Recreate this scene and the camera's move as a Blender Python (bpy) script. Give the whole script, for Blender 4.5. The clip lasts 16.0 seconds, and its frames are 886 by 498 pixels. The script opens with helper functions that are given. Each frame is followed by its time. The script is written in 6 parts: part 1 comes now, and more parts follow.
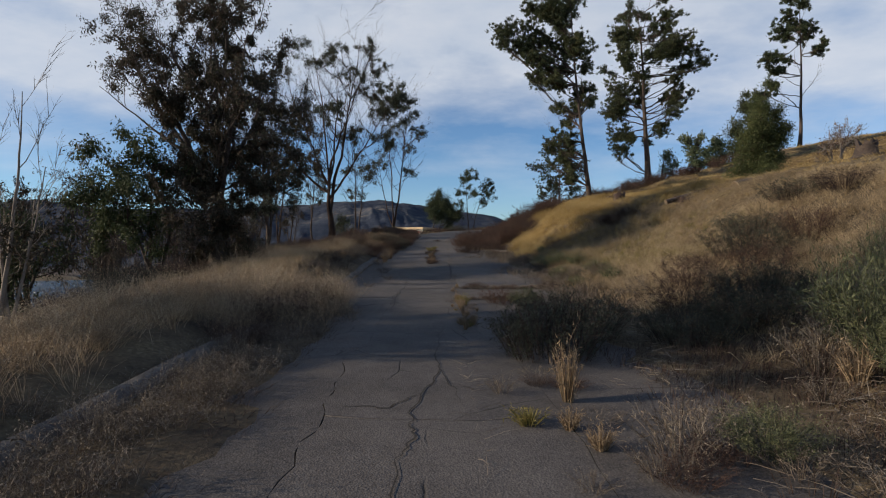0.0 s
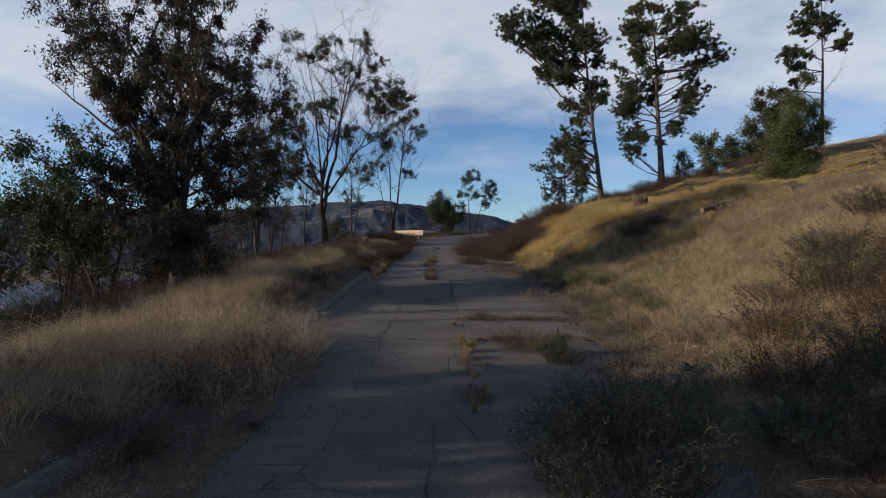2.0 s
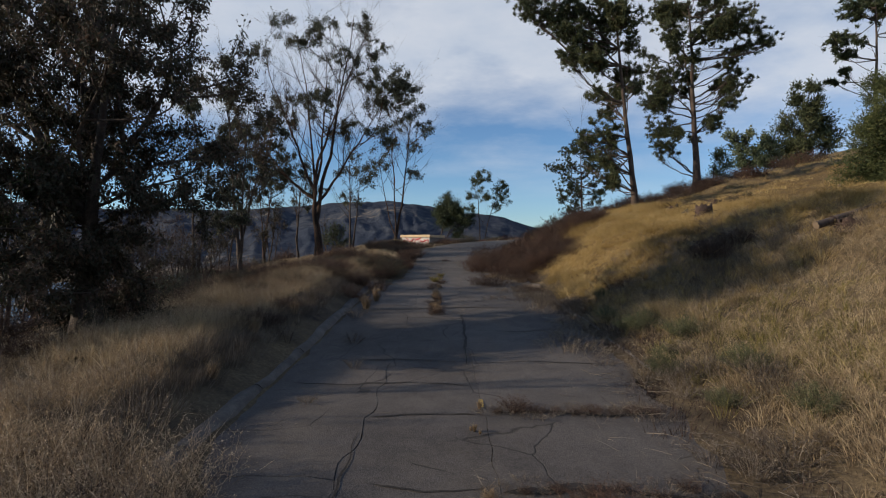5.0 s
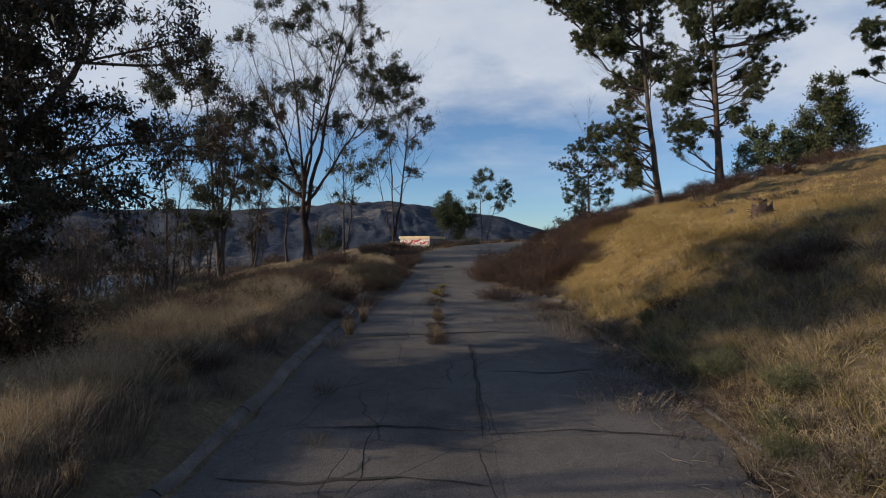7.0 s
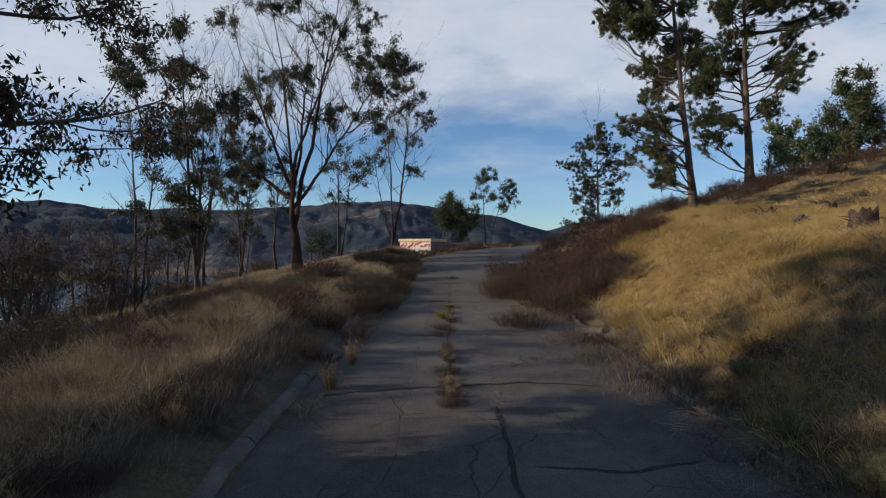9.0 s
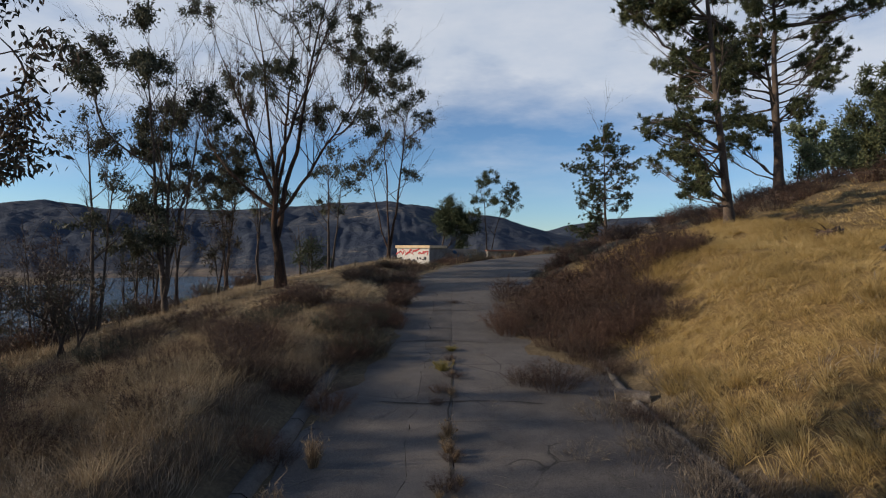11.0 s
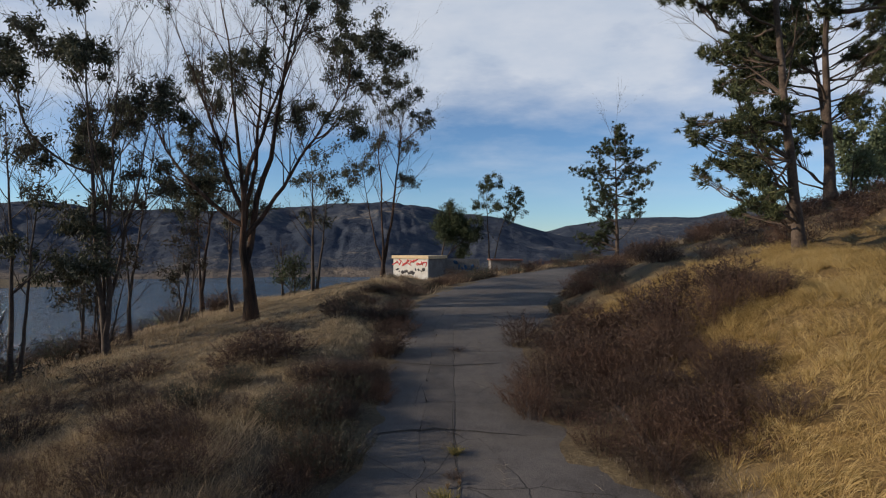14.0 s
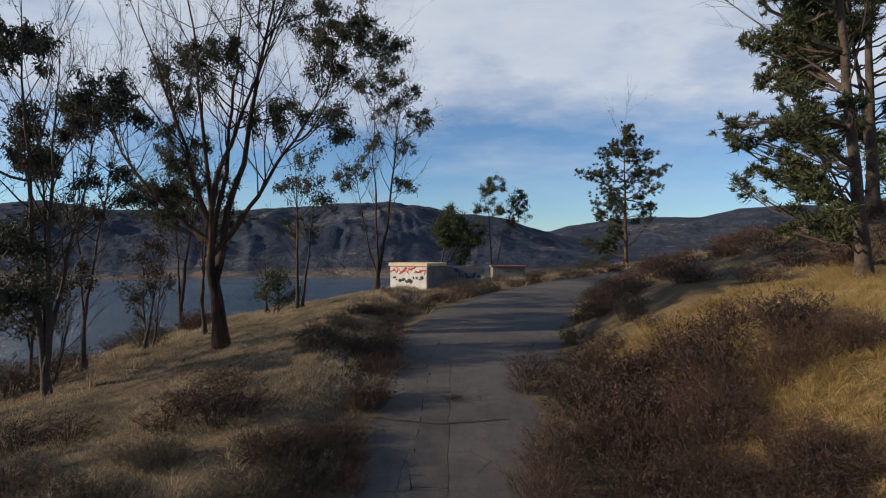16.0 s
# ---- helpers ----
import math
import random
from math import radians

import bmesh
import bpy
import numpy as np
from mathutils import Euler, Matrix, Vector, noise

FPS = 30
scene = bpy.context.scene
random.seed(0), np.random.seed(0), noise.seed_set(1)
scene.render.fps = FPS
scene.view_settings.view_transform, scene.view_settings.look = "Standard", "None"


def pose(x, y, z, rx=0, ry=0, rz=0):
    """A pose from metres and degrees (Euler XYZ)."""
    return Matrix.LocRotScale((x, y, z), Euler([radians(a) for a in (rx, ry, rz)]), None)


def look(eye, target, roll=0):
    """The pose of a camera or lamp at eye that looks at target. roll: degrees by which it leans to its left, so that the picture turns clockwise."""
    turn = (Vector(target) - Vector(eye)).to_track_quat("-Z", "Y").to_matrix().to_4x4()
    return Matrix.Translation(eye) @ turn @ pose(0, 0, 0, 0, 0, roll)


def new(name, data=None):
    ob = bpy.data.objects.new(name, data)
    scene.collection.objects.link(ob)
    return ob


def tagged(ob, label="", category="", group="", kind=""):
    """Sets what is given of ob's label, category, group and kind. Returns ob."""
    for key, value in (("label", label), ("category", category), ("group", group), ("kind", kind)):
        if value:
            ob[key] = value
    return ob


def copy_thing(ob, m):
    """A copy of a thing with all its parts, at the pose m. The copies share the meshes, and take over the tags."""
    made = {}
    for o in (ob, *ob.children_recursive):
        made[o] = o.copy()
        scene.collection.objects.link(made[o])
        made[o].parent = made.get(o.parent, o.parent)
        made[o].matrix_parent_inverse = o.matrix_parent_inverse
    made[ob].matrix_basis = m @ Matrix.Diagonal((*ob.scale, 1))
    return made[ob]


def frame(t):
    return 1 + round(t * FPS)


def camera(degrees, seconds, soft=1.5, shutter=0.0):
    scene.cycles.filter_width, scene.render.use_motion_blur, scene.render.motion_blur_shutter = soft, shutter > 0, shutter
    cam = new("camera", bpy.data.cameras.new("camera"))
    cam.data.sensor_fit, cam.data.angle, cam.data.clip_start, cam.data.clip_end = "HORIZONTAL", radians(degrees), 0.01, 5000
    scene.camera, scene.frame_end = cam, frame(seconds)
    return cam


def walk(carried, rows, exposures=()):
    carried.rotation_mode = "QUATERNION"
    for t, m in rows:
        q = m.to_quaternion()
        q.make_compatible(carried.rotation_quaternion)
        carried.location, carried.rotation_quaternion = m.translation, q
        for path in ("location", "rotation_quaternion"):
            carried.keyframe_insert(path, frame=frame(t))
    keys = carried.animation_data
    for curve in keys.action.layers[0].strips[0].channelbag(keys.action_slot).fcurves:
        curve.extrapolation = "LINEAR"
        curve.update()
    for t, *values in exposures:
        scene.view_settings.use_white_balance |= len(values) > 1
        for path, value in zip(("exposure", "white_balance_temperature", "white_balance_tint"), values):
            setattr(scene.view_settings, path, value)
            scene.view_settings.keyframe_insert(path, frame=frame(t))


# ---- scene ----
cam = camera(77.9, 16.0, soft=1.1)
METRES, EYE, TILT, LEAN, TURN = 28.0, 1.7, 0.0, 0.0, 0.0
ROWS = [
    (0.0, 0.0, 0.0, 0.0, -0.0, 0.0, -0.0),
    (0.5, 0.0001, 0.0303, 0.0047, 0.02, 0.01, -0.03),
    (1.0, -0.0007, 0.0576, 0.0097, 0.04, 0.03, -0.02),
    (1.5, -0.0008, 0.0841, 0.0144, 0.08, 0.01, -0.01),
    (2.0, 0.0015, 0.1138, 0.0199, 0.12, 0.02, -0.02),
    (2.5, 0.0029, 0.1469, 0.0258, 0.4, 0.05, -0.05),
    (3.0, 0.002, 0.1787, 0.0299, 0.59, 0.06, -0.07),
    (3.5, 0.0005, 0.2103, 0.0349, 0.8, 0.07, -0.12),
    (4.0, 0.0009, 0.2437, 0.0393, 0.93, 0.07, -0.11),
    (6.5, -0.004, 0.404, 0.0545, 0.95, 0.07, -0.15),
    (7.0, -0.0054, 0.438, 0.0564, 0.95, 0.08, -0.14),
    (7.5, -0.009, 0.4719, 0.0596, 0.94, 0.07, -0.13),
    (8.0, -0.0104, 0.5065, 0.0612, 0.94, 0.08, -0.14),
    (8.5, -0.0131, 0.5397, 0.0653, 0.91, 0.09, -0.18),
    (9.0, -0.018, 0.5721, 0.0721, 0.91, 0.07, -0.18),
    (11.5, -0.0204, 0.7259, 0.1108, 0.83, 0.08, -0.26),
    (12.0, -0.0193, 0.7545, 0.1187, 0.85, 0.06, -0.27),
    (12.5, -0.0192, 0.7838, 0.1256, 0.82, 0.06, -0.27),
    (13.0, -0.0205, 0.8117, 0.1317, 0.77, 0.09, -0.28),
    (13.5, -0.0239, 0.8386, 0.1391, 0.77, 0.08, -0.27),
    (14.0, -0.0235, 0.8663, 0.1441, 0.81, 0.11, -0.25),
    (14.5, -0.0225, 0.8935, 0.1507, 0.81, 0.14, -0.3),
    (15.0, -0.0211, 0.92, 0.158, 0.86, 0.12, -0.26),
    (15.5, -0.02, 0.9483, 0.1655, 0.91, 0.09, -0.27),
    (16.0, -0.0173, 0.9811, 0.1722, 0.98, 0.09, -0.28),
]
walk_rows = [(t, pose(0, 0, EYE, TILT, LEAN, TURN) @ pose(METRES * x, METRES * y, METRES * z, 90 + pitch, roll, yaw)) for t, x, y, z, yaw, pitch, roll in ROWS]
walk(cam, walk_rows, exposures=[(0.0, 0.0), (16.0, 0.0)])

# ---- world and sun ----
SUN_EL, SUN_BEHIND = 17.5, 8.0
sun_dir = Vector((-math.cos(radians(SUN_BEHIND)) * math.cos(radians(SUN_EL)),
                  -math.sin(radians(SUN_BEHIND)) * math.cos(radians(SUN_EL)), math.sin(radians(SUN_EL))))
SKY_STRENGTH, SUN_STRENGTH = 0.103, 5.0


class Nodes:
    """Small shorthand for node trees."""

    def __init__(self, tree):
        self.t = tree
        tree.nodes.clear()

    def add(self, kind, **values):
        n = self.t.nodes.new(kind)
        for key, v in values.items():
            if key == "inputs":
                for k, val in v.items():
                    self.plug(n.inputs[k], val)
            elif key == "ramp":
                els = n.color_ramp.elements
                while len(els) < len(v):
                    els.new(0.5)
                for e, (p, c) in zip(els, v):
                    e.position, e.color = p, (*c, 1) if len(c) == 3 else c
            elif key == "op":
                n.operation = v
            elif key == "blend":
                n.blend_type = v
            elif key == "data":
                n.data_type = v
            elif key == "space":
                n.vector_type = v
        return n

    def plug(self, socket, val):
        if isinstance(val, bpy.types.NodeSocket):
            self.t.links.new(val, socket)
        else:
            socket.default_value = val

    def math(self, op, a, b=0.0):
        n = self.t.nodes.new("ShaderNodeMath")
        n.operation = op
        self.plug(n.inputs[0], a)
        self.plug(n.inputs[1], b)
        return n.outputs[0]

    def noise(self, vec, scale, detail=4.0, rough=0.55):
        n = self.add("ShaderNodeTexNoise", inputs={"Vector": vec, "Scale": scale, "Detail": detail, "Roughness": rough})
        return n.outputs["Fac"]

    def ramp(self, fac, stops):
        return self.add("ShaderNodeValToRGB", inputs={"Fac": fac}, ramp=stops).outputs["Color"]

    def mix(self, fac, a, b, blend="MIX"):
        n = self.t.nodes.new("ShaderNodeMix")
        n.data_type, n.blend_type = "RGBA", blend
        self.plug(n.inputs[0], fac)
        for s, v in ((n.inputs[6], a), (n.inputs[7], b)):
            if isinstance(v, tuple) and len(v) == 3:
                v = (*v, 1)
            self.plug(s, v)
        return n.outputs[2]


def make_world():
    world = bpy.data.worlds.new("sky")
    scene.world = world
    world.use_nodes = True
    n = Nodes(world.node_tree)
    sky = n.add("ShaderNodeTexSky")
    sky.sky_type, sky.sun_disc = "NISHITA", False
    sky.sun_elevation, sky.sun_rotation = radians(SUN_EL), radians(270 - SUN_BEHIND)
    sky.air_density, sky.dust_density, sky.ozone_density = 0.9, 0.1, 3.0
    pos = n.add("ShaderNodeTexCoord").outputs["Generated"]
    sep = n.add("ShaderNodeSeparateXYZ", inputs={"Vector": pos})
    up = n.math("ADD", n.math("MAXIMUM", sep.outputs["Z"], 0.0), 0.16)
    flat = n.add("ShaderNodeCombineXYZ", inputs={"X": n.math("DIVIDE", sep.outputs["X"], up), "Y": n.math("MULTIPLY", n.math("DIVIDE", sep.outputs["Y"], up), 1.15), "Z": 6.1})
    big = n.noise(flat.outputs[0], 0.75, 6.0, 0.5)
    wisp = n.noise(flat.outputs[0], 2.6, 6.0, 0.6)
    fac = n.math("ADD", n.math("MULTIPLY", big, 0.75), n.math("MULTIPLY", wisp, 0.21))
    fac = n.math("ADD", fac, n.ramp(sep.outputs["Z"], [(0.16, (0, 0, 0)), (0.30, (0.07, 0.07, 0.07))]))
    cover = n.ramp(fac, [(0.385, (0, 0, 0)), (0.60, (1, 1, 1))])
    low = n.ramp(sep.outputs["Z"], [(0.07, (0, 0, 0)), (0.24, (1, 1, 1)), (0.48, (1, 1, 1)), (0.72, (0, 0, 0))])
    cov = n.math("MULTIPLY", n.math("MULTIPLY", cover, low), 0.86)
    shade = n.ramp(wisp, [(0.3, (5.1, 5.8, 6.9)), (0.7, (6.8, 7.1, 7.7))])
    blue = n.mix(1.0, sky.outputs[0], (0.98, 1.12, 1.27), "MULTIPLY")
    col = n.mix(cov, blue, shade)
    bg = n.add("ShaderNodeBackground", inputs={"Color": col, "Strength": SKY_STRENGTH})
    out = n.add("ShaderNodeOutputWorld")
    n.plug(out.inputs["Surface"], bg.outputs[0])


make_world()
sun_data = bpy.data.lights.new("sun", "SUN")
sun_data.energy, sun_data.angle, sun_data.color = SUN_STRENGTH, radians(0.6), (1.0, 0.84, 0.66)
sun_lamp = new("sun", sun_data)
sun_lamp.matrix_world = look(sun_dir * 300, (0, 0, 0))


# ---- materials ----
def material(name):
    m = bpy.data.materials.new(name)
    m.use_nodes = True
    return m, Nodes(m.node_tree)


def finish(n, shader):
    out = n.add("ShaderNodeOutputMaterial")
    n.plug(out.inputs["Surface"], shader)


def bumped(n, height, strength, distance):
    return n.add("ShaderNodeBump", inputs={"Height": height, "Strength": strength, "Distance": distance}).outputs[0]


def surface(name, stops, scale, fine, rough=0.85, bump=0.4, dist=0.02, metal=0.0, per_object=0.0):
    """A two-scale noise surface from a colour ramp."""
    m, n = material(name)
    pos = n.add("ShaderNodeTexCoord").outputs["Object"]
    a = n.noise(pos, scale, 5.0, 0.6)
    b = n.noise(pos, fine, 3.0, 0.6)
    fac = n.math("ADD", n.math("MULTIPLY", a, 0.65), n.math("MULTIPLY", b, 0.35))
    if per_object:
        rnd = n.add("ShaderNodeObjectInfo").outputs["Random"]
        fac = n.math("ADD", fac, n.math("MULTIPLY", n.math("SUBTRACT", rnd, 0.5), per_object))
    col = n.ramp(fac, stops)
    bs = n.add("ShaderNodeBsdfPrincipled", inputs={"Base Color": col, "Roughness": rough, "Metallic": metal, "Normal": bumped(n, b, bump, dist)})
    finish(n, bs.outputs[0])
    return m


def leafy(name, stops, patch_scale=0.25, through_light=0.25, rough=0.7, patch=0.5, per_object=0.0):
    """Leaves, needles and blades: colour varies by piece and by patch; some light passes through."""
    m, n = material(name)
    rnd = n.add("ShaderNodeNewGeometry").outputs["Random Per Island"]
    pos = n.add("ShaderNodeTexCoord").outputs["Object"]
    big = n.noise(pos, patch_scale, 3.0, 0.6)
    fac = n.math("ADD", n.math("MULTIPLY", rnd, 1.0 - patch), n.math("MULTIPLY", big, patch))
    if per_object:
        ob = n.add("ShaderNodeObjectInfo").outputs["Random"]
        fac = n.math("ADD", fac, n.math("MULTIPLY", n.math("SUBTRACT", ob, 0.5), per_object))
    col = n.ramp(fac, stops)
    bs = n.add("ShaderNodeBsdfPrincipled", inputs={"Base Color": col, "Roughness": rough, "Specular IOR Level": 0.25})
    tr = n.add("ShaderNodeBsdfTranslucent", inputs={"Color": col})
    mx = n.add("ShaderNodeMixShader", inputs={0: through_light, 1: bs.outputs[0], 2: tr.outputs[0]})
    finish(n, mx.outputs[0])
    return m


def ground_material():
    m, n = material("dry_soil")
    pos = n.add("ShaderNodeTexCoord").outputs["Object"]
    a = n.noise(pos, 0.09, 5.0, 0.6)
    b = n.noise(pos, 1.1, 5.0, 0.65)
    c = n.noise(pos, 14.0, 4.0, 0.7)
    soil = n.ramp(b, [(0.3, (0.032, 0.025, 0.02)), (0.5, (0.07, 0.055, 0.04)), (0.72, (0.125, 0.098, 0.07))])
    straw = n.ramp(c, [(0.3, (0.075, 0.055, 0.032)), (0.55, (0.165, 0.125, 0.07)), (0.75, (0.26, 0.205, 0.125))])
    mask = n.ramp(n.math("ADD", n.math("MULTIPLY", a, 0.6), n.math("MULTIPLY", b, 0.4)), [(0.38, (0, 0, 0)), (0.58, (1, 1, 1))])
    col = n.mix(mask, soil, straw)
    # golden thatch under the hillside's grass
    axes = n.add("ShaderNodeSeparateXYZ", inputs={"Vector": pos})
    side = n.ramp(n.math("MULTIPLY", n.math("ADD", axes.outputs["X"], n.math("MULTIPLY", b, 1.5)), 0.1), [(0.45, (0, 0, 0)), (0.58, (1, 1, 1))])
    ahead = n.ramp(n.math("MULTIPLY", n.math("ADD", axes.outputs["Y"], n.math("MULTIPLY", b, 6.0)), 0.01), [(0.24, (0, 0, 0)), (0.31, (1, 1, 1)), (0.48, (1, 1, 1)), (0.54, (0, 0, 0))])
    thatch = n.ramp(c, [(0.3, (0.06, 0.038, 0.016)), (0.55, (0.16, 0.106, 0.044)), (0.75, (0.30, 0.21, 0.095))])
    col = n.mix(n.math("MULTIPLY", side, ahead), col, thatch)
    h = n.math("ADD", n.math("MULTIPLY", b, 0.5), n.math("MULTIPLY", c, 0.5))
    bs = n.add("ShaderNodeBsdfPrincipled", inputs={"Base Color": col, "Roughness": 0.95, "Specular IOR Level": 0.15, "Normal": bumped(n, h, 0.8, 0.06)})
    finish(n, bs.outputs[0])
    return m


def asphalt_material():
    m, n = material("worn_asphalt")
    pos = n.add("ShaderNodeTexCoord").outputs["Object"]
    a = n.noise(pos, 0.35, 5.0, 0.6)
    b = n.noise(pos, 2.3, 5.0, 0.65)
    grit = n.add("ShaderNodeTexVoronoi", inputs={"Vector": pos, "Scale": 55.0}).outputs["Distance"]
    c = n.noise(pos, 60.0, 2.0, 0.7)
    rnd = n.add("ShaderNodeObjectInfo").outputs["Random"]
    fac = n.math("ADD", n.math("ADD", n.math("MULTIPLY", a, 0.5), n.math("MULTIPLY", b, 0.3)), n.math("MULTIPLY", c, 0.25))
    fac = n.math("ADD", fac, n.math("MULTIPLY", n.math("SUBTRACT", rnd, 0.5), 0.10))
    chip = n.add("ShaderNodeTexVoronoi", inputs={"Vector": pos, "Scale": 75.0}).outputs["Color"]
    fac = n.math("ADD", fac, n.math("MULTIPLY", n.math("SUBTRACT", chip, 0.5), 0.30))
    col = n.ramp(fac, [(0.34, (0.042, 0.038, 0.036)), (0.52, (0.086, 0.077, 0.071)), (0.72, (0.145, 0.129, 0.115))])
    dust = n.ramp(n.noise(pos, 0.8, 6.0, 0.7), [(0.5, (0, 0, 0)), (0.72, (1, 1, 1))])
    col = n.mix(n.math("MULTIPLY", dust, 0.45), col, (0.13, 0.112, 0.09))
    # rain marks and dark worn lines
    wav = n.noise(n.add("ShaderNodeMapping", inputs={"Vector": pos, "Scale": (3.0, 0.25, 1.0)}).outputs[0], 1.0, 4.0, 0.6)
    dark = n.ramp(wav, [(0.60, (0, 0, 0)), (0.75, (1, 1, 1))])
    col = n.mix(n.math("MULTIPLY", dark, 0.35), col, (0.05, 0.044, 0.04))
    # hairline cracks
    bent = n.mix(0.22, pos, n.add("ShaderNodeTexNoise", inputs={"Vector": pos, "Scale": 1.3, "Detail": 4.0}).outputs["Color"])
    edge = n.add("ShaderNodeTexVoronoi", inputs={"Vector": bent, "Scale": 0.75})
    edge.feature = "DISTANCE_TO_EDGE"
    line = n.ramp(edge.outputs["Distance"], [(0.0, (1, 1, 1)), (0.009, (0, 0, 0))])
    some = n.ramp(n.noise(pos, 0.5, 2.0), [(0.48, (0, 0, 0)), (0.55, (1, 1, 1))])
    cr = n.math("MULTIPLY", line, some)
    col = n.mix(n.math("MULTIPLY", cr, 0.8), col, (0.02, 0.018, 0.016))
    h = n.math("SUBTRACT", n.math("ADD", n.math("MULTIPLY", grit, 0.6), n.math("MULTIPLY", b, 0.5)), cr)
    bs = n.add("ShaderNodeBsdfPrincipled", inputs={"Base Color": col, "Roughness": 0.88, "Specular IOR Level": 0.3, "Normal": bumped(n, h, 0.5, 0.012)})
    finish(n, bs.outputs[0])
    return m


def mountain_material():
    m, n = material("hazed_chaparral")
    pos = n.add("ShaderNodeTexCoord").outputs["Object"]
    a = n.noise(pos, 0.006, 7.0, 0.62)
    b = n.noise(pos, 0.05, 5.0, 0.7)
    fac = n.math("ADD", n.math("MULTIPLY", a, 0.6), n.math("MULTIPLY", b, 0.4))
    # distance haze is put into the scrub colours as extra blue
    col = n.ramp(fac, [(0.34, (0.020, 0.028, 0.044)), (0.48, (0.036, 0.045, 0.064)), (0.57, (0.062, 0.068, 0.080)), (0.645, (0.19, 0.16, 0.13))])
    # bare drawdown shore along the water line
    height = n.add("ShaderNodeSeparateXYZ", inputs={"Vector": pos}).outputs["Z"]
    shore = n.ramp(n.math("ADD", n.math("MULTIPLY", n.math("ADD", height, 22.0), 0.05), n.math("MULTIPLY", n.math("SUBTRACT", n.noise(pos, 0.012, 4.0, 0.6), 0.5), 1.6)), [(0.1, (1, 1, 1)), (0.4, (0, 0, 0))])
    col = n.mix(n.math("MULTIPLY", shore, 0.8), col, n.ramp(b, [(0.3, (0.10, 0.078, 0.058)), (0.7, (0.24, 0.19, 0.14))]))
    bs = n.add("ShaderNodeBsdfPrincipled", inputs={"Base Color": col, "Roughness": 1.0, "Specular IOR Level": 0.05, "Normal": bumped(n, n.math("ADD", b, n.math("MULTIPLY", a, 4.0)), 0.6, 9.0)})
    finish(n, bs.outputs[0])
    return m


def water_material():
    m, n = material("lake_water")
    pos = n.add("ShaderNodeTexCoord").outputs["Object"]
    w = n.noise(n.add("ShaderNodeMapping", inputs={"Vector": pos, "Scale": (0.3, 1.0, 1.0)}).outputs[0], 0.9, 4.0, 0.7)
    tone = n.ramp(n.noise(n.add("ShaderNodeMapping", inputs={"Vector": pos, "Scale": (0.2, 1.0, 1.0)}).outputs[0], 0.03, 4.0, 0.6), [(0.35, (0.010, 0.032, 0.060)), (0.65, (0.03, 0.070, 0.118))])
    bs = n.add("ShaderNodeBsdfPrincipled", inputs={"Base Color": tone, "Roughness": 0.18, "IOR": 1.33, "Normal": bumped(n, w, 1.0, 2.5)})
    finish(n, bs.outputs[0])
    return m


M_GROUND, M_ASPHALT, M_MOUNT, M_WATER = ground_material(), asphalt_material(), mountain_material(), water_material()
M_KERB = surface("old_asphalt_kerb", [(0.3, (0.045, 0.039, 0.034)), (0.5, (0.11, 0.096, 0.082)), (0.7, (0.20, 0.174, 0.145))], 2.0, 30.0, 0.9, 0.6, 0.02)
M_GUM_BARK = surface("gum_bark", [(0.3, (0.018, 0.013, 0.011)), (0.48, (0.038, 0.028, 0.023)), (0.62, (0.078, 0.053, 0.039)), (0.75, (0.16, 0.11, 0.08))], 1.2, 9.0, 0.9, 0.8, 0.03)
M_DARK_BARK = surface("dark_bark", [(0.3, (0.02, 0.015, 0.012)), (0.5, (0.055, 0.04, 0.032)), (0.72, (0.12, 0.09, 0.07))], 1.5, 12.0, 0.95, 0.8, 0.03)
M_PINE_BARK = surface("pine_bark", [(0.3, (0.025, 0.018, 0.014)), (0.5, (0.065, 0.046, 0.035)), (0.7, (0.13, 0.095, 0.072))], 2.0, 12.0, 0.95, 1.0, 0.04)
M_DEAD = surface("dead_twig", [(0.3, (0.10, 0.08, 0.065)), (0.5, (0.20, 0.165, 0.135)), (0.7, (0.34, 0.29, 0.235))], 2.0, 20.0, 0.9, 0.4, 0.01)
M_GREY_WOOD = M_DEAD


def streaked_bark():
    """Eucalyptus bark: dark rough strips, rust-brown fresh wood and a few pale peels, all running up the stem."""
    m, n = material("peeling_gum_bark")
    pos = n.add("ShaderNodeTexCoord").outputs["Object"]
    tall = n.add("ShaderNodeMapping", inputs={"Vector": pos, "Scale": (1.0, 1.0, 0.16)}).outputs[0]
    a = n.noise(tall, 5.0, 5.0, 0.65)
    b = n.noise(tall, 22.0, 4.0, 0.7)
    big = n.noise(pos, 0.45, 3.0, 0.5)
    fac = n.math("ADD", n.math("ADD", n.math("MULTIPLY", a, 0.55), n.math("MULTIPLY", b, 0.3)), n.math("MULTIPLY", n.math("SUBTRACT", big, 0.35), 0.5))
    col = n.ramp(fac, [(0.36, (0.014, 0.010, 0.009)), (0.47, (0.040, 0.027, 0.021)), (0.56, (0.080, 0.043, 0.027)), (0.64, (0.12, 0.085, 0.064)), (0.74, (0.22, 0.18, 0.145))])
    bs = n.add("ShaderNodeBsdfPrincipled", inputs={"Base Color": col, "Roughness": 0.9, "Specular IOR Level": 0.2, "Normal": bumped(n, n.math("ADD", a, b), 1.0, 0.05)})
    finish(n, bs.outputs[0])
    return m


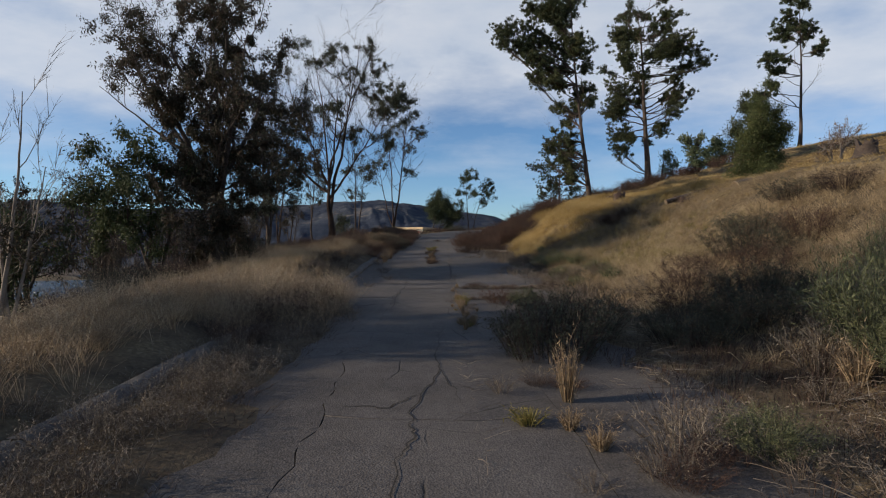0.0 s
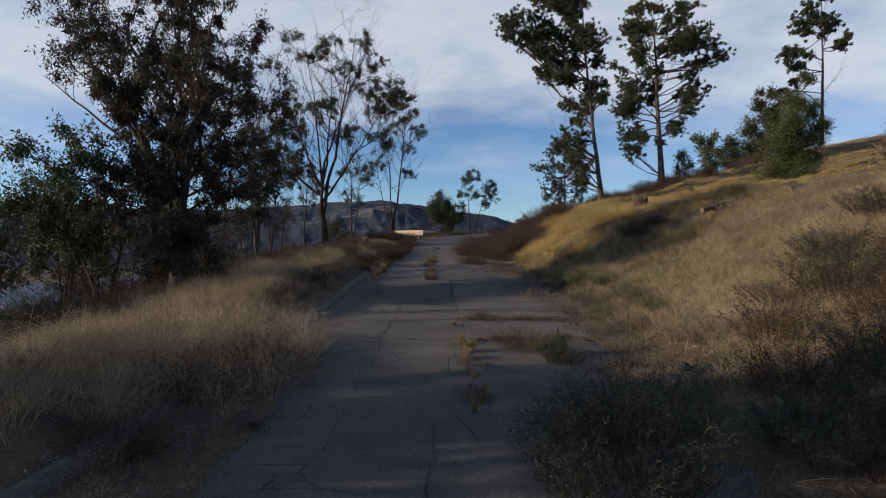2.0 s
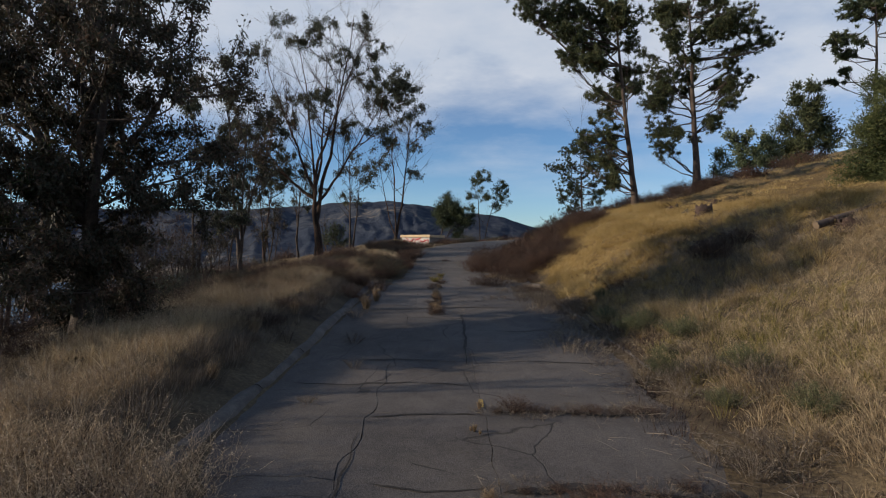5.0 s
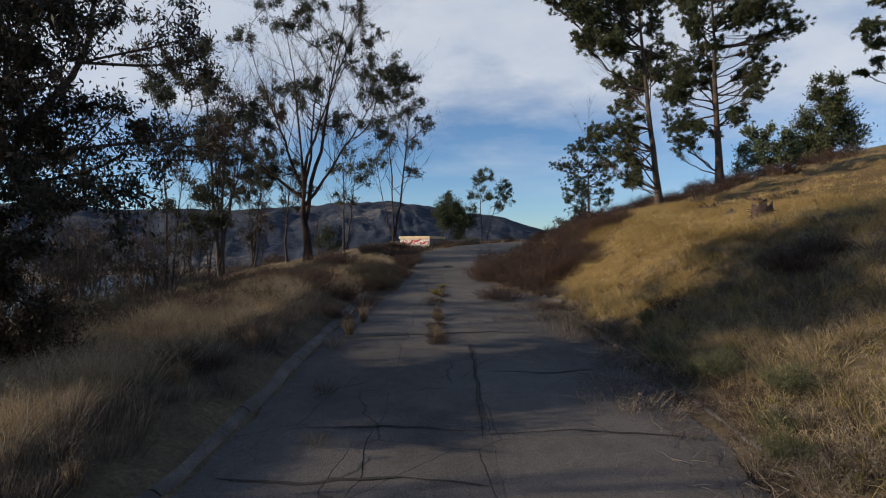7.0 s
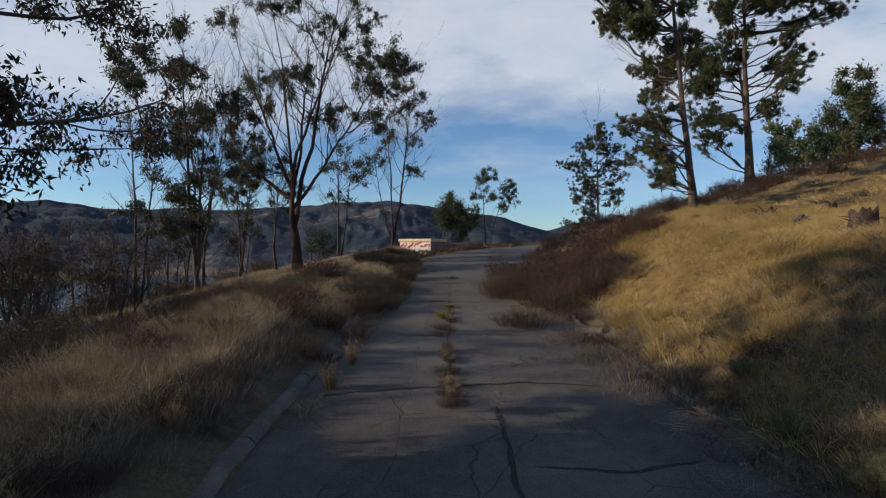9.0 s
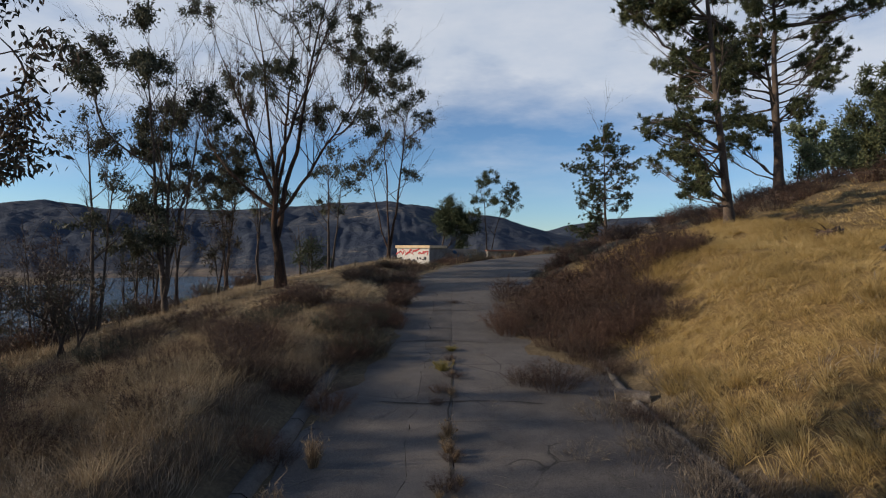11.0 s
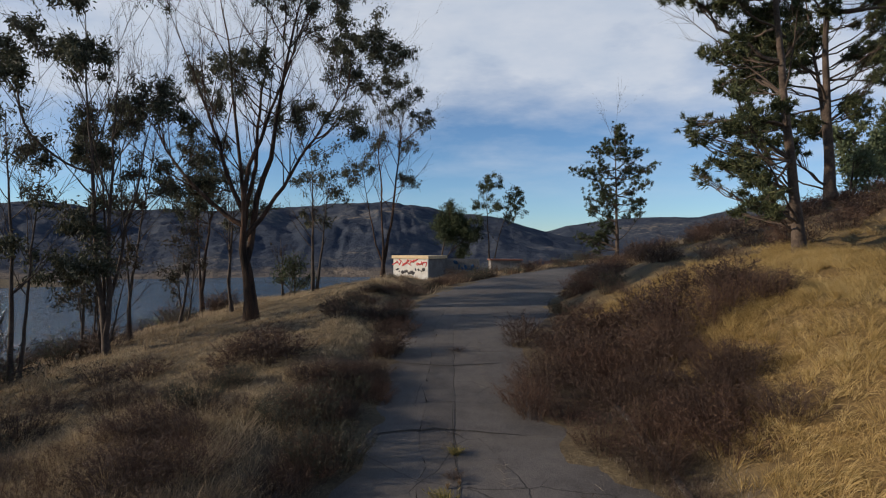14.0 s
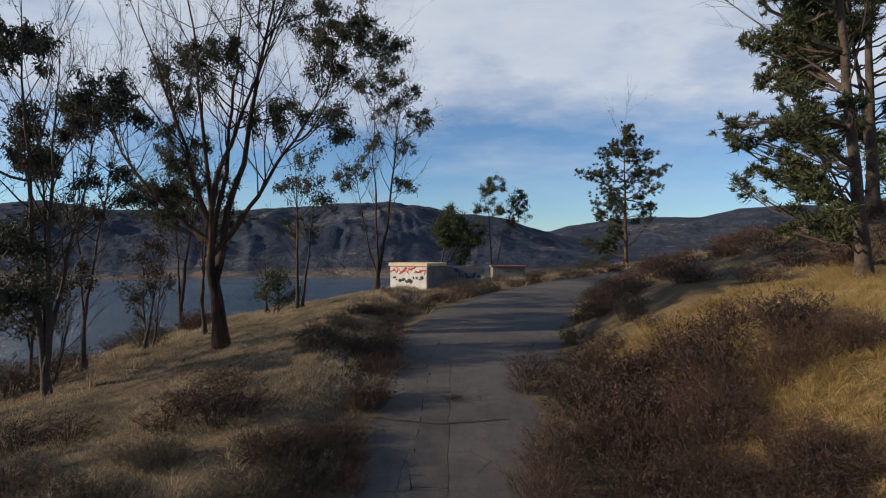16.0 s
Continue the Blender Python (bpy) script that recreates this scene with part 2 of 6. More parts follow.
M_STREAK = streaked_bark()
M_GUM_LEAF = leafy("gum_leaf", [(0.2, (0.026, 0.030, 0.021)), (0.5, (0.060, 0.066, 0.042)), (0.8, (0.12, 0.115, 0.075))], 0.5, 0.2)
M_RED_LEAF = leafy("dusky_gum_leaf", [(0.2, (0.020, 0.020, 0.013)), (0.45, (0.042, 0.042, 0.026)), (0.65, (0.068, 0.050, 0.036)), (0.85, (0.115, 0.075, 0.055))], 0.5, 0.18)
M_GREEN_LEAF = leafy("green_leaf", [(0.2, (0.020, 0.032, 0.014)), (0.5, (0.045, 0.062, 0.026)), (0.8, (0.095, 0.10, 0.045))], 0.6, 0.25)
M_PALE_LEAF = leafy("pale_leaf", [(0.2, (0.06, 0.085, 0.045)), (0.5, (0.11, 0.14, 0.075)), (0.8, (0.19, 0.20, 0.12))], 0.6, 0.3)
M_NEEDLE = leafy("pine_needle", [(0.2, (0.024, 0.034, 0.018)), (0.5, (0.055, 0.068, 0.032)), (0.8, (0.12, 0.122, 0.052))], 0.4, 0.15)
M_NEEDLE_DARK = leafy("dark_pine_needle", [(0.2, (0.022, 0.034, 0.018)), (0.5, (0.046, 0.062, 0.030)), (0.8, (0.085, 0.095, 0.042))], 0.4, 0.15)
M_CONIFER = leafy("hill_conifer", [(0.2, (0.026, 0.038, 0.014)), (0.5, (0.060, 0.076, 0.028)), (0.8, (0.125, 0.13, 0.05))], 0.6, 0.2)
M_STRAW = leafy("bank_grass", [(0.24, (0.08, 0.058, 0.040)), (0.43, (0.21, 0.153, 0.10)), (0.58, (0.36, 0.268, 0.165)), (0.78, (0.54, 0.43, 0.28))], 0.35, 0.3, patch=0.65)
M_SLOPE = leafy("slope_weeds", [(0.24, (0.11, 0.082, 0.053)), (0.43, (0.27, 0.205, 0.13)), (0.58, (0.43, 0.335, 0.205)), (0.78, (0.60, 0.50, 0.33))], 0.35, 0.3, patch=0.65)
M_GOLD = leafy("hill_grass", [(0.24, (0.14, 0.094, 0.032)), (0.45, (0.35, 0.248, 0.098)), (0.60, (0.49, 0.362, 0.158)), (0.80, (0.66, 0.53, 0.285))], 0.3, 0.3, patch=0.7)
M_GREEN_GRASS = leafy("green_grass", [(0.2, (0.08, 0.078, 0.024)), (0.5, (0.20, 0.17, 0.055)), (0.8, (0.38, 0.30, 0.12))], 0.6, 0.3)
M_BROWN = leafy("brown_brush", [(0.2, (0.024, 0.016, 0.013)), (0.5, (0.056, 0.036, 0.028)), (0.8, (0.125, 0.084, 0.062))], 0.9, 0.15, per_object=0.25)
M_RUST = leafy("rust_brush", [(0.2, (0.028, 0.016, 0.012)), (0.5, (0.066, 0.036, 0.026)), (0.8, (0.135, 0.082, 0.056))], 0.9, 0.15, per_object=0.25)
M_SAGE = leafy("sage_brush", [(0.2, (0.026, 0.030, 0.021)), (0.5, (0.056, 0.063, 0.042)), (0.8, (0.12, 0.125, 0.085))], 0.9, 0.2, per_object=0.25)
M_FRESH = leafy("fresh_brush", [(0.2, (0.056, 0.066, 0.03)), (0.5, (0.12, 0.13, 0.06)), (0.8, (0.24, 0.24, 0.13))], 0.9, 0.3, per_object=0.2)
M_FLUFF = leafy("feathery_weed", [(0.24, (0.085, 0.063, 0.044)), (0.43, (0.225, 0.17, 0.118)), (0.58, (0.39, 0.303, 0.203)), (0.78, (0.59, 0.488, 0.34))], 0.5, 0.2, patch=0.55)
M_GREY_TWIG = leafy("grey_weed", [(0.2, (0.055, 0.042, 0.033)), (0.5, (0.13, 0.104, 0.08)), (0.8, (0.28, 0.238, 0.185))], 0.9, 0.1, per_object=0.2)

# ---- geometry helpers ----
rng = np.random.default_rng(7)


def vnoise(x, y, seed=0):
    """Smooth value noise in 0..1."""
    x, y = np.asarray(x, float), np.asarray(y, float)
    xi, yi = np.floor(x), np.floor(y)
    fx, fy = x - xi, y - yi
    fx, fy = fx * fx * (3 - 2 * fx), fy * fy * (3 - 2 * fy)

    def h(a, b):
        v = np.sin(a * 127.1 + b * 311.7 + seed * 74.7) * 43758.5453
        return v - np.floor(v)
    return (h(xi, yi) * (1 - fx) + h(xi + 1, yi) * fx) * (1 - fy) + (h(xi, yi + 1) * (1 - fx) + h(xi + 1, yi + 1) * fx) * fy


def fbm(x, y, octaves=4, seed=0):
    s, a, tot = 0, 0.5, 0
    for k in range(octaves):
        s = s + a * vnoise(x * 2 ** k, y * 2 ** k, seed + k)
        tot += a
        a *= 0.5
    return s / tot


class Pile:
    """Collects vertices and faces of one mesh as arrays."""

    def __init__(self):
        self.v, self.q, self.t, self.n = [], [], [], 0

    def put(self, verts, quads=None, tris=None):
        verts = np.asarray(verts, np.float32).reshape(-1, 3)
        self.v.append(verts)
        if quads is not None and len(quads):
            self.q.append(np.asarray(quads, np.int64).reshape(-1, 4) + self.n)
        if tris is not None and len(tris):
            self.t.append(np.asarray(tris, np.int64).reshape(-1, 3) + self.n)
        self.n += len(verts)

    def mesh(self, name, mat, smooth=False):
        me = bpy.data.meshes.new(name)
        v = np.concatenate(self.v) if self.v else np.zeros((0, 3), np.float32)
        q = np.concatenate(self.q) if self.q else np.zeros((0, 4), np.int64)
        t = np.concatenate(self.t) if self.t else np.zeros((0, 3), np.int64)
        me.vertices.add(len(v))
        me.vertices.foreach_set("co", v.ravel())
        me.loops.add(len(q) * 4 + len(t) * 3)
        me.loops.foreach_set("vertex_index", np.concatenate([q.ravel(), t.ravel()]).astype(np.int32))
        me.polygons.add(len(q) + len(t))
        start = np.concatenate([np.arange(len(q)) * 4, len(q) * 4 + np.arange(len(t)) * 3]).astype(np.int32)
        me.polygons.foreach_set("loop_start", start)
        if smooth:
            me.polygons.foreach_set("use_smooth", np.ones(len(q) + len(t), bool))
        me.update(calc_edges=True)
        me.materials.append(mat)
        return me


def part(name, data, parent, label=""):
    """One mesh under a thing or under a part of it."""
    ob = new(name, data)
    ob.parent = parent
    if label:
        ob["label"] = label
    return ob


def thing(name, label, category, group="", at=(0, 0, 0), turn=0.0, scale=1.0):
    ob = new(name)
    ob.empty_display_size = 0.2
    ob.matrix_basis = pose(*at, 0, 0, turn) @ Matrix.Scale(scale, 4)
    return tagged(ob, label, category, group)


def tube(pile, pts, radii, sides=6):
    pts = np.asarray(pts, float)
    radii = np.asarray(radii, float)
    d = np.gradient(pts, axis=0)
    d /= np.linalg.norm(d, axis=1)[:, None] + 1e-9
    ref = np.where(np.abs(d[:, 2:3]) > 0.9, np.array([[1.0, 0, 0]]), np.array([[0, 0, 1.0]]))
    u = np.cross(d, ref)
    u /= np.linalg.norm(u, axis=1)[:, None] + 1e-9
    w = np.cross(d, u)
    a = np.arange(sides) * 2 * np.pi / sides
    ring = u[:, None, :] * np.cos(a)[None, :, None] + w[:, None, :] * np.sin(a)[None, :, None]
    v = pts[:, None, :] + ring * radii[:, None, None]
    k, s = len(pts), np.arange(sides)
    base = (np.arange(k - 1) * sides)[:, None]
    q = np.stack([base + s, base + (s + 1) % sides, base + sides + (s + 1) % sides, base + sides + s], -1).reshape(-1, 4)
    pile.put(v.reshape(-1, 3), q)


def ribbons(pile, root, tip, width, sag=0.0, segs=2):
    """Many thin tapered blades or twigs from root to tip, bent by sag."""
    root, tip = np.asarray(root, float), np.asarray(tip, float)
    n = len(root)
    width = np.broadcast_to(np.asarray(width, float), (n,))
    ax = tip - root
    side = np.cross(ax, rng.normal(size=(n, 3)))
    side /= np.linalg.norm(side, axis=1)[:, None] + 1e-9
    ln = np.linalg.norm(ax, axis=1)
    rows = []
    for k in range(segs):
        f = k / segs
        p = root + ax * f
        p[:, 2] += ln * sag * 4 * f * (1 - f)
        wv = side * (width * (1 - 0.75 * f))[:, None] * 0.5
        rows += [p - wv, p + wv]
    rows.append(tip)
    v = np.stack(rows, 1)
    m = 2 * segs + 1
    b = (np.arange(n) * m)[:, None]
    q = [b + np.array([[2 * k, 2 * k + 1, 2 * k + 3, 2 * k + 2]]) for k in range(segs - 1)]
    t = b + np.array([[2 * segs - 2, 2 * segs - 1, 2 * segs]])
    pile.put(v.reshape(-1, 3), np.concatenate(q) if q else None, t)


def leaves(pile, at, along, length, width, needle=False):
    """Diamond leaves at points, pointing along; needles are single slivers."""
    n = len(at)
    along = along / (np.linalg.norm(along, axis=1)[:, None] + 1e-9)
    side = np.cross(along, rng.normal(size=(n, 3)))
    side /= np.linalg.norm(side, axis=1)[:, None] + 1e-9
    ln = (length * rng.uniform(0.6, 1.3, n))[:, None]
    wd = (width * rng.uniform(0.6, 1.3, n))[:, None]
    if needle:
        v = np.stack([at - side * wd * 0.5, at + side * wd * 0.5, at + along * ln], 1)
        pile.put(v.reshape(-1, 3), None, np.arange(n * 3).reshape(n, 3))
        return
    v = np.stack([at, at + along * ln * 0.45 + side * wd * 0.5, at + along * ln, at + along * ln * 0.45 - side * wd * 0.5], 1)
    pile.put(v.reshape(-1, 3), np.arange(n * 4).reshape(n, 4))


# ---- terrain ----
ROAD_Y = [-60, -20, 0, 4, 15, 19, 30, 34, 46, 50, 60, 73, 90, 110, 140]
ROAD_Z = [-2.6, -0.9, -0.12, 0.02, 0.36, 0.52, 1.32, 1.62, 2.5, 2.85, 3.65, 4.35, 6.0, 7.2, 7.5]
LEFT_Y = [-60, -20, 0, 15, 30, 46, 60, 72, 86, 110, 140]
LEFT_Z = [-2.6, -0.9, -0.12, 0.36, 1.32, 2.5, 3.2, 2.9, 2.0, 1.2, -3.0]
LAKE_Z = -22.0
# where blown soil and weeds begin on each side of the asphalt
EDGE_Y = [-10, 12, 15, 20, 29, 33, 35, 44, 49, 90]
EDGE_L = [-2.0, -2.0, -2.7, -3.6, -3.5, -2.5, -2.3, -2.3, -2.9, -3.2]
EDGE_R = [2.2, 2.4, 2.8, 3.3, 3.1, 2.95, 1.2, 1.2, 3.0, 3.2]
RX = [3.4, 4.0, 5.4, 6.9, 8.2, 10, 11.5, 14, 21, 35, 60, 120]
R_A = [0.0, 0.12, 0.45, 0.95, 1.6, 3.0, 3.6, 4.1, 5.5, 8.0, 11, 12]
R_B = [0.0, 0.35, 1.2, 2.15, 2.65, 2.95, 3.3, 3.7, 4.9, 7.7, 12, 14]
R_C = [0.0, 0.2, 0.8, 1.4, 2.0, 2.6, 3.0, 3.6, 5.6, 9.0, 13, 15]
R_D = [0.0, 0.05, 0.2, 0.4, 0.7, 1.2, 1.8, 2.8, 5.4, 9.0, 13, 15]
LX = [-3000, -140, -95, -70, -52, -38, -27, -20, -15, -12, -9, -6.6, -5.2, -4.3, -3.6]
L_H = [-42, -34, -28, -21, -14.5, -8.6, -4.8, -2.5, -1.2, -0.65, -0.05, 0.30, 0.45, 0.30, 0.0]


def road_x(y):
    y = np.asarray(y, float)
    k = np.clip(y - 45, 0, 32)
    return 0.2 + 0.01786 * k * k + np.clip(y - 77, 0, None) * 1.0


def road_z(y):
    return np.interp(y, ROAD_Y, ROAD_Z)


def terrain(x, y, rough=1.0):
    x, y = np.asarray(x, float), np.asarray(y, float)
    xc, zr = road_x(y), road_z(y)
    d = x - xc
    zl = np.interp(y, LEFT_Y, LEFT_Z)
    left = zl + np.interp(x - 0.2, LX, L_H) - 0.3 * np.clip((20 - y) / 8, 0, 1) * np.clip((-x - 5.5) / 3.5, 0, 1)
    gap = np.clip((x + 3.3) / np.maximum(xc - 3.5 + 3.3, 0.01), 0, 1)
    mid = zl + (zr - zl) * gap
    lft = np.where(x < -3.3, left, mid)
    wa = np.clip((32 - y) / 12, 0, 1)
    wc = np.clip((y - 40) / 14, 0, 1)
    wd = np.clip((y - 66) / 14, 0, 1)
    ra, rb, rc, rd = (np.interp(d, RX, r) for r in (R_A, R_B, R_C, R_D))
    rgt = ra * wa + rb * (1 - wa)
    rgt = rgt * (1 - wc) + rc * wc
    rgt = zr + rgt * (1 - wd) + rd * wd
    z = np.where(d > 3.4, rgt, np.where(d < -3.5, lft, zr))
    bump = (fbm(x * 0.35, y * 0.35, 3, 3) - 0.5) * 0.55 + (fbm(x * 1.7, y * 1.7, 2, 9) - 0.5) * 0.16
    off = np.clip((np.abs(d) - 3.7) / 2.0, 0, 1)
    z = z + bump * off * rough
    far = np.clip((y - 115) / 160, 0, 1)
    far = far * far * (3 - 2 * far)
    z = z * (1 - far) + np.minimum(z, -33.0) * far
    wide = np.clip((x - 120) / 400, 0, 1)
    return z * (1 - wide) + np.minimum(z, 10) * wide


def growing(lo, hi, step, factor, end):
    a, s, out = hi, step, []
    while a < end:
        s *= factor
        a += s
        out.append(a)
    b, s, neg = lo, step, []
    while b > -end:
        s *= factor
        b -= s
        neg.append(b)
    return np.array(neg[::-1] + list(np.arange(lo, hi + 1e-6, step)) + out)


def grid_mesh(name, xs, ys, zf, mat):
    X, Y = np.meshgrid(xs, ys)
    Z = zf(X, Y)
    nx = len(xs)
    i = (np.arange(len(ys) - 1)[:, None] * nx + np.arange(nx - 1)[None, :]).ravel()
    p = Pile()
    p.put(np.stack([X, Y, Z], -1), np.stack([i, i + 1, i + 1 + nx, i + nx], -1))
    return p.mesh(name, mat, True)


def ground_z(X, Y):
    z = terrain(X, Y)
    d = X - road_x(Y)
    under = np.abs(d) < 3.55
    ragged = (fbm(X * 1.3, Y * 1.3, 3, 21) - 0.5) * 1.1
    drift = np.clip(np.maximum(np.interp(Y, EDGE_Y, EDGE_L) - d, d - np.interp(Y, EDGE_Y, EDGE_R)) + ragged, -0.3, 0.5)
    z = np.where(under & (Y < 100), z - 0.045 + 0.17 * np.clip(drift + 0.02, -0.2, 0.5), z)
    # far land beyond the lake, under the hills
    r = np.hypot(X, Y)
    spit = LAKE_Z - 9 + 15 * np.exp(-((X + 360) / 130) ** 2 - ((Y - 430) / 45) ** 2)
    z = np.where(z < LAKE_Z - 1, np.maximum(z, spit), z)
    return np.where((r > 900) & (Y > -200), np.maximum(z, -26.0), z)


ground = new("ground", grid_mesh("ground", growing(-7, 11, 0.32, 1.075, 4200), growing(-2, 50, 0.4, 1.07, 4200), ground_z, M_GROUND))
tagged(ground, "dry brown soil with straw litter falling towards the lake", "ground", kind="structure")


def zat(x, y):
    return float(terrain(np.array([x]), np.array([y]))[0])


# road slabs, each with worn uneven edges
def crack(v, seed, amp=0.07):
    return (fbm(v * 1.3, np.full_like(v, seed * 3.3), 2, seed) - 0.5) * 2 * amp


road = new("road")
tagged(road, "abandoned cracked grey asphalt road with weeds in its joints", "road", kind="structure")
COLS = [-3.5, -1.5, 0.13, 3.4]
CUTS = [(-6, 2, 8.5, 14.9, 20.3, 27, 35, 46, 57, 70, 93), (-6, -0.5, 5.3, 9.8, 14.7, 17.2, 18.9, 25, 31, 38, 44, 52, 60, 69, 78, 93),
        (-6, -1, 3.2, 8.0, 11.6, 14.6, 17.2, 23.4, 30, 36, 43, 50, 57, 65, 74, 84, 93)]


JOINT_Y = [-6, 5, 7, 10, 14, 23, 25.2, 27.5, 45, 93]
JOINT_X = [1.2, 1.0, 0.9, 0.45, 0.35, 0.16, 0.1, -0.75, -0.75, -0.6]


def column(i, y):
    """The joint between two columns of slabs, from the road's middle."""
    return np.interp(y, JOINT_Y, JOINT_X) if i == 2 else np.full_like(y, COLS[i])


def slab(i, j, y0, y1):
    nu, nv = 7, 27
    u, v = np.meshgrid(np.linspace(0, 1, nu), np.linspace(0, 1, nv))
    gap = 0.002 + 0.004 * vnoise(np.array([i * 3.1]), np.array([j * 1.7]), 5)[0]
    yy = y0 + (y1 - y0) * v
    lo = column(i, yy) + crack(yy, i + 1, (0.14, 0.22, 0.06)[i])
    hi = column(i + 1, yy) + crack(yy, i + 2, (0.22, 0.06, 0.30)[i])
    dx = lo + gap + (hi - lo - 2 * gap) * u
    yl = y0 + crack(dx, 50 + j + 40 * i, 0.2) + gap
    yh = y1 + crack(dx, 51 + j + 40 * i, 0.2) - gap
    yy = yl + (yh - yl) * v
    lo = column(i, yy) + crack(yy, i + 1, (0.14, 0.22, 0.06)[i])
    hi = column(i + 1, yy) + crack(yy, i + 2, (0.22, 0.06, 0.30)[i])
    dx = lo + gap + (hi - lo - 2 * gap) * u
    xx = road_x(yy) + dx
    lift = 0.008 * (vnoise(np.array([i * 2.3]), np.array([j * 5.1]), 8)[0] - 0.5)
    tilt = 0.004 * (vnoise(np.array([i * 4.3]), np.array([j * 2.1]), 2)[0] - 0.5)
    zz = road_z(yy) + lift + tilt * (u - 0.5) * 2 + (fbm(xx * 0.8, yy * 0.8, 2, 4) - 0.5) * 0.03 + 0.01
    edge = (u == 0) | (u == 1) | (v == 0) | (v == 1)
    zz = zz - 0.002 * edge
    top = np.stack([xx, yy, zz], -1).reshape(-1, 3)
    k = (np.arange(nv - 1)[:, None] * nu + np.arange(nu - 1)[None, :]).ravel()
    q = np.stack([k, k + 1, k + 1 + nu, k + nu], -1)
    ring = [a for a in range(nu)] + [b * nu + nu - 1 for b in range(1, nv)] + [(nv - 1) * nu + a for a in range(nu - 2, -1, -1)] + [b * nu for b in range(nv - 2, 0, -1)]
    rim = top[ring]
    low = rim - np.array([0, 0, 0.06])
    m = len(ring)
    s = nu * nv + np.arange(m)
    nxt = nu * nv + (np.arange(m) + 1) % m
    p = Pile()
    p.put(np.concatenate([top, rim, low]), np.concatenate([q, np.stack([s, s + m, nxt + m, nxt], -1)]))
    part("slab", p.mesh("slab", M_ASPHALT, True), road)


for ii in range(3):
    for jj, (from_y, to_y) in enumerate(zip(CUTS[ii], CUTS[ii][1:])):
        slab(ii, jj, from_y, to_y)
M_CRACK = surface("dark_crack_soil", [(0.3, (0.010, 0.009, 0.008)), (0.5, (0.022, 0.019, 0.016)), (0.7, (0.05, 0.042, 0.034))], 6.0, 40.0, 0.95, 0.6, 0.01)


def crack_fill(way, wide, seed):
    """A soil-filled crack: a narrow ragged strip along a broken line."""
    way = np.array(way, float)
    g = np.linspace(0, len(way) - 1, 14 * (len(way) - 1) + 1)
    x = np.interp(g, np.arange(len(way)), way[:, 0]) + crack(g * 3.1, seed, 0.06)
    y = np.interp(g, np.arange(len(way)), way[:, 1]) + crack(g * 2.7, seed + 1, 0.06)
    w = wide * (0.25 + 1.2 * vnoise(g * 2.3, g * 0 + seed, seed)) * np.clip(np.minimum(g, g[-1] - g) * 4 + 0.1, 0, 1)
    d = np.stack([np.gradient(x), np.gradient(y)], -1)
    d /= np.linalg.norm(d, axis=1)[:, None] + 1e-9
    z = road_z(y) + (fbm(x * 0.8, y * 0.8, 2, 4) - 0.5) * 0.03 + 0.019
    v = np.concatenate([np.stack([x + s * d[:, 1] * w, y - s * d[:, 0] * w, z], -1) for s in (-0.5, 0.5)])
    n = len(g)
    k = np.arange(n - 1)
    p = Pile()
    p.put(v, np.stack([k, k + n, k + n + 1, k + 1], -1))
    part("crack", p.mesh("crack", M_CRACK), road, "ragged crack filled with dark soil")


for k, (way, wide) in enumerate([
        ([(0.0, 10.6), (-0.08, 8.6), (-0.10, 7.5), (-0.05, 7.0), (-0.26, 6.0), (-0.31, 5.2), (-0.24, 4.9), (-0.34, 4.3), (-0.30, 3.0)], 0.015),
        ([(-0.26, 6.0), (-0.6, 5.6), (-1.1, 5.65)], 0.018), ([(-0.1, 7.4), (0.12, 6.4), (0.2, 5.6)], 0.012),
        ([(0.55, 14.6), (1.4, 14.75), (2.6, 14.5), (3.4, 14.7)], 0.13), ([(0.5, 17.2), (1.5, 17.3), (2.4, 17.1), (3.3, 17.3)], 0.15), ([(-1.3, 17.0), (-0.4, 17.15), (0.4, 17.1)], 0.05),
        ([(-1.15, 12.4), (-1.25, 14.5), (-1.35, 16.4)], 0.02), ([(-3.0, 18.8), (-2.0, 18.7), (-0.8, 18.9), (0.3, 18.7)], 0.06), ([(-1.0, 14.8), (-0.3, 14.6), (0.4, 14.7)], 0.03),
        ([(0.35, 20.2), (1.6, 20.4), (3.2, 20.1)], 0.05), ([(-2.6, 20.3), (-1.2, 20.5), (0.25, 20.3)], 0.05), ([(0.3, 20.0), (0.33, 22.0), (0.3, 24.0), (0.28, 25.6)], 0.06),
        ([(-3.0, 26.0), (-1.6, 26.4), (-0.4, 26.6), (1.0, 26.9), (2.6, 26.6)], 0.08), ([(0.6, 23.3), (1.8, 23.2), (2.9, 23.5)], 0.06), ([(-0.55, 27.5), (-0.58, 30.5), (-0.5, 34.0), (-0.6, 38.0)], 0.035),
        ([(-2.2, 31.0), (-1.2, 30.8), (0.2, 31.1), (1.4, 30.9)], 0.05), ([(-2.3, 36.0), (-1.0, 36.3), (1.0, 36.0)], 0.06), ([(-2.4, 41.5), (-0.8, 41.2), (1.1, 41.6)], 0.07)]):
    crack_fill(way, wide, 60 + k)
M_YELLOW = surface("worn_yellow_paint", [(0.35, (0.16, 0.12, 0.05)), (0.5, (0.42, 0.29, 0.05)), (0.7, (0.55, 0.40, 0.08))], 6.0, 60.0, 0.8, 0.3, 0.004)
mark = Pile()
mark_y = np.linspace(17.45, 17.85, 6)
mark_w = 0.035 + 0.012 * np.sin(mark_y * 40)
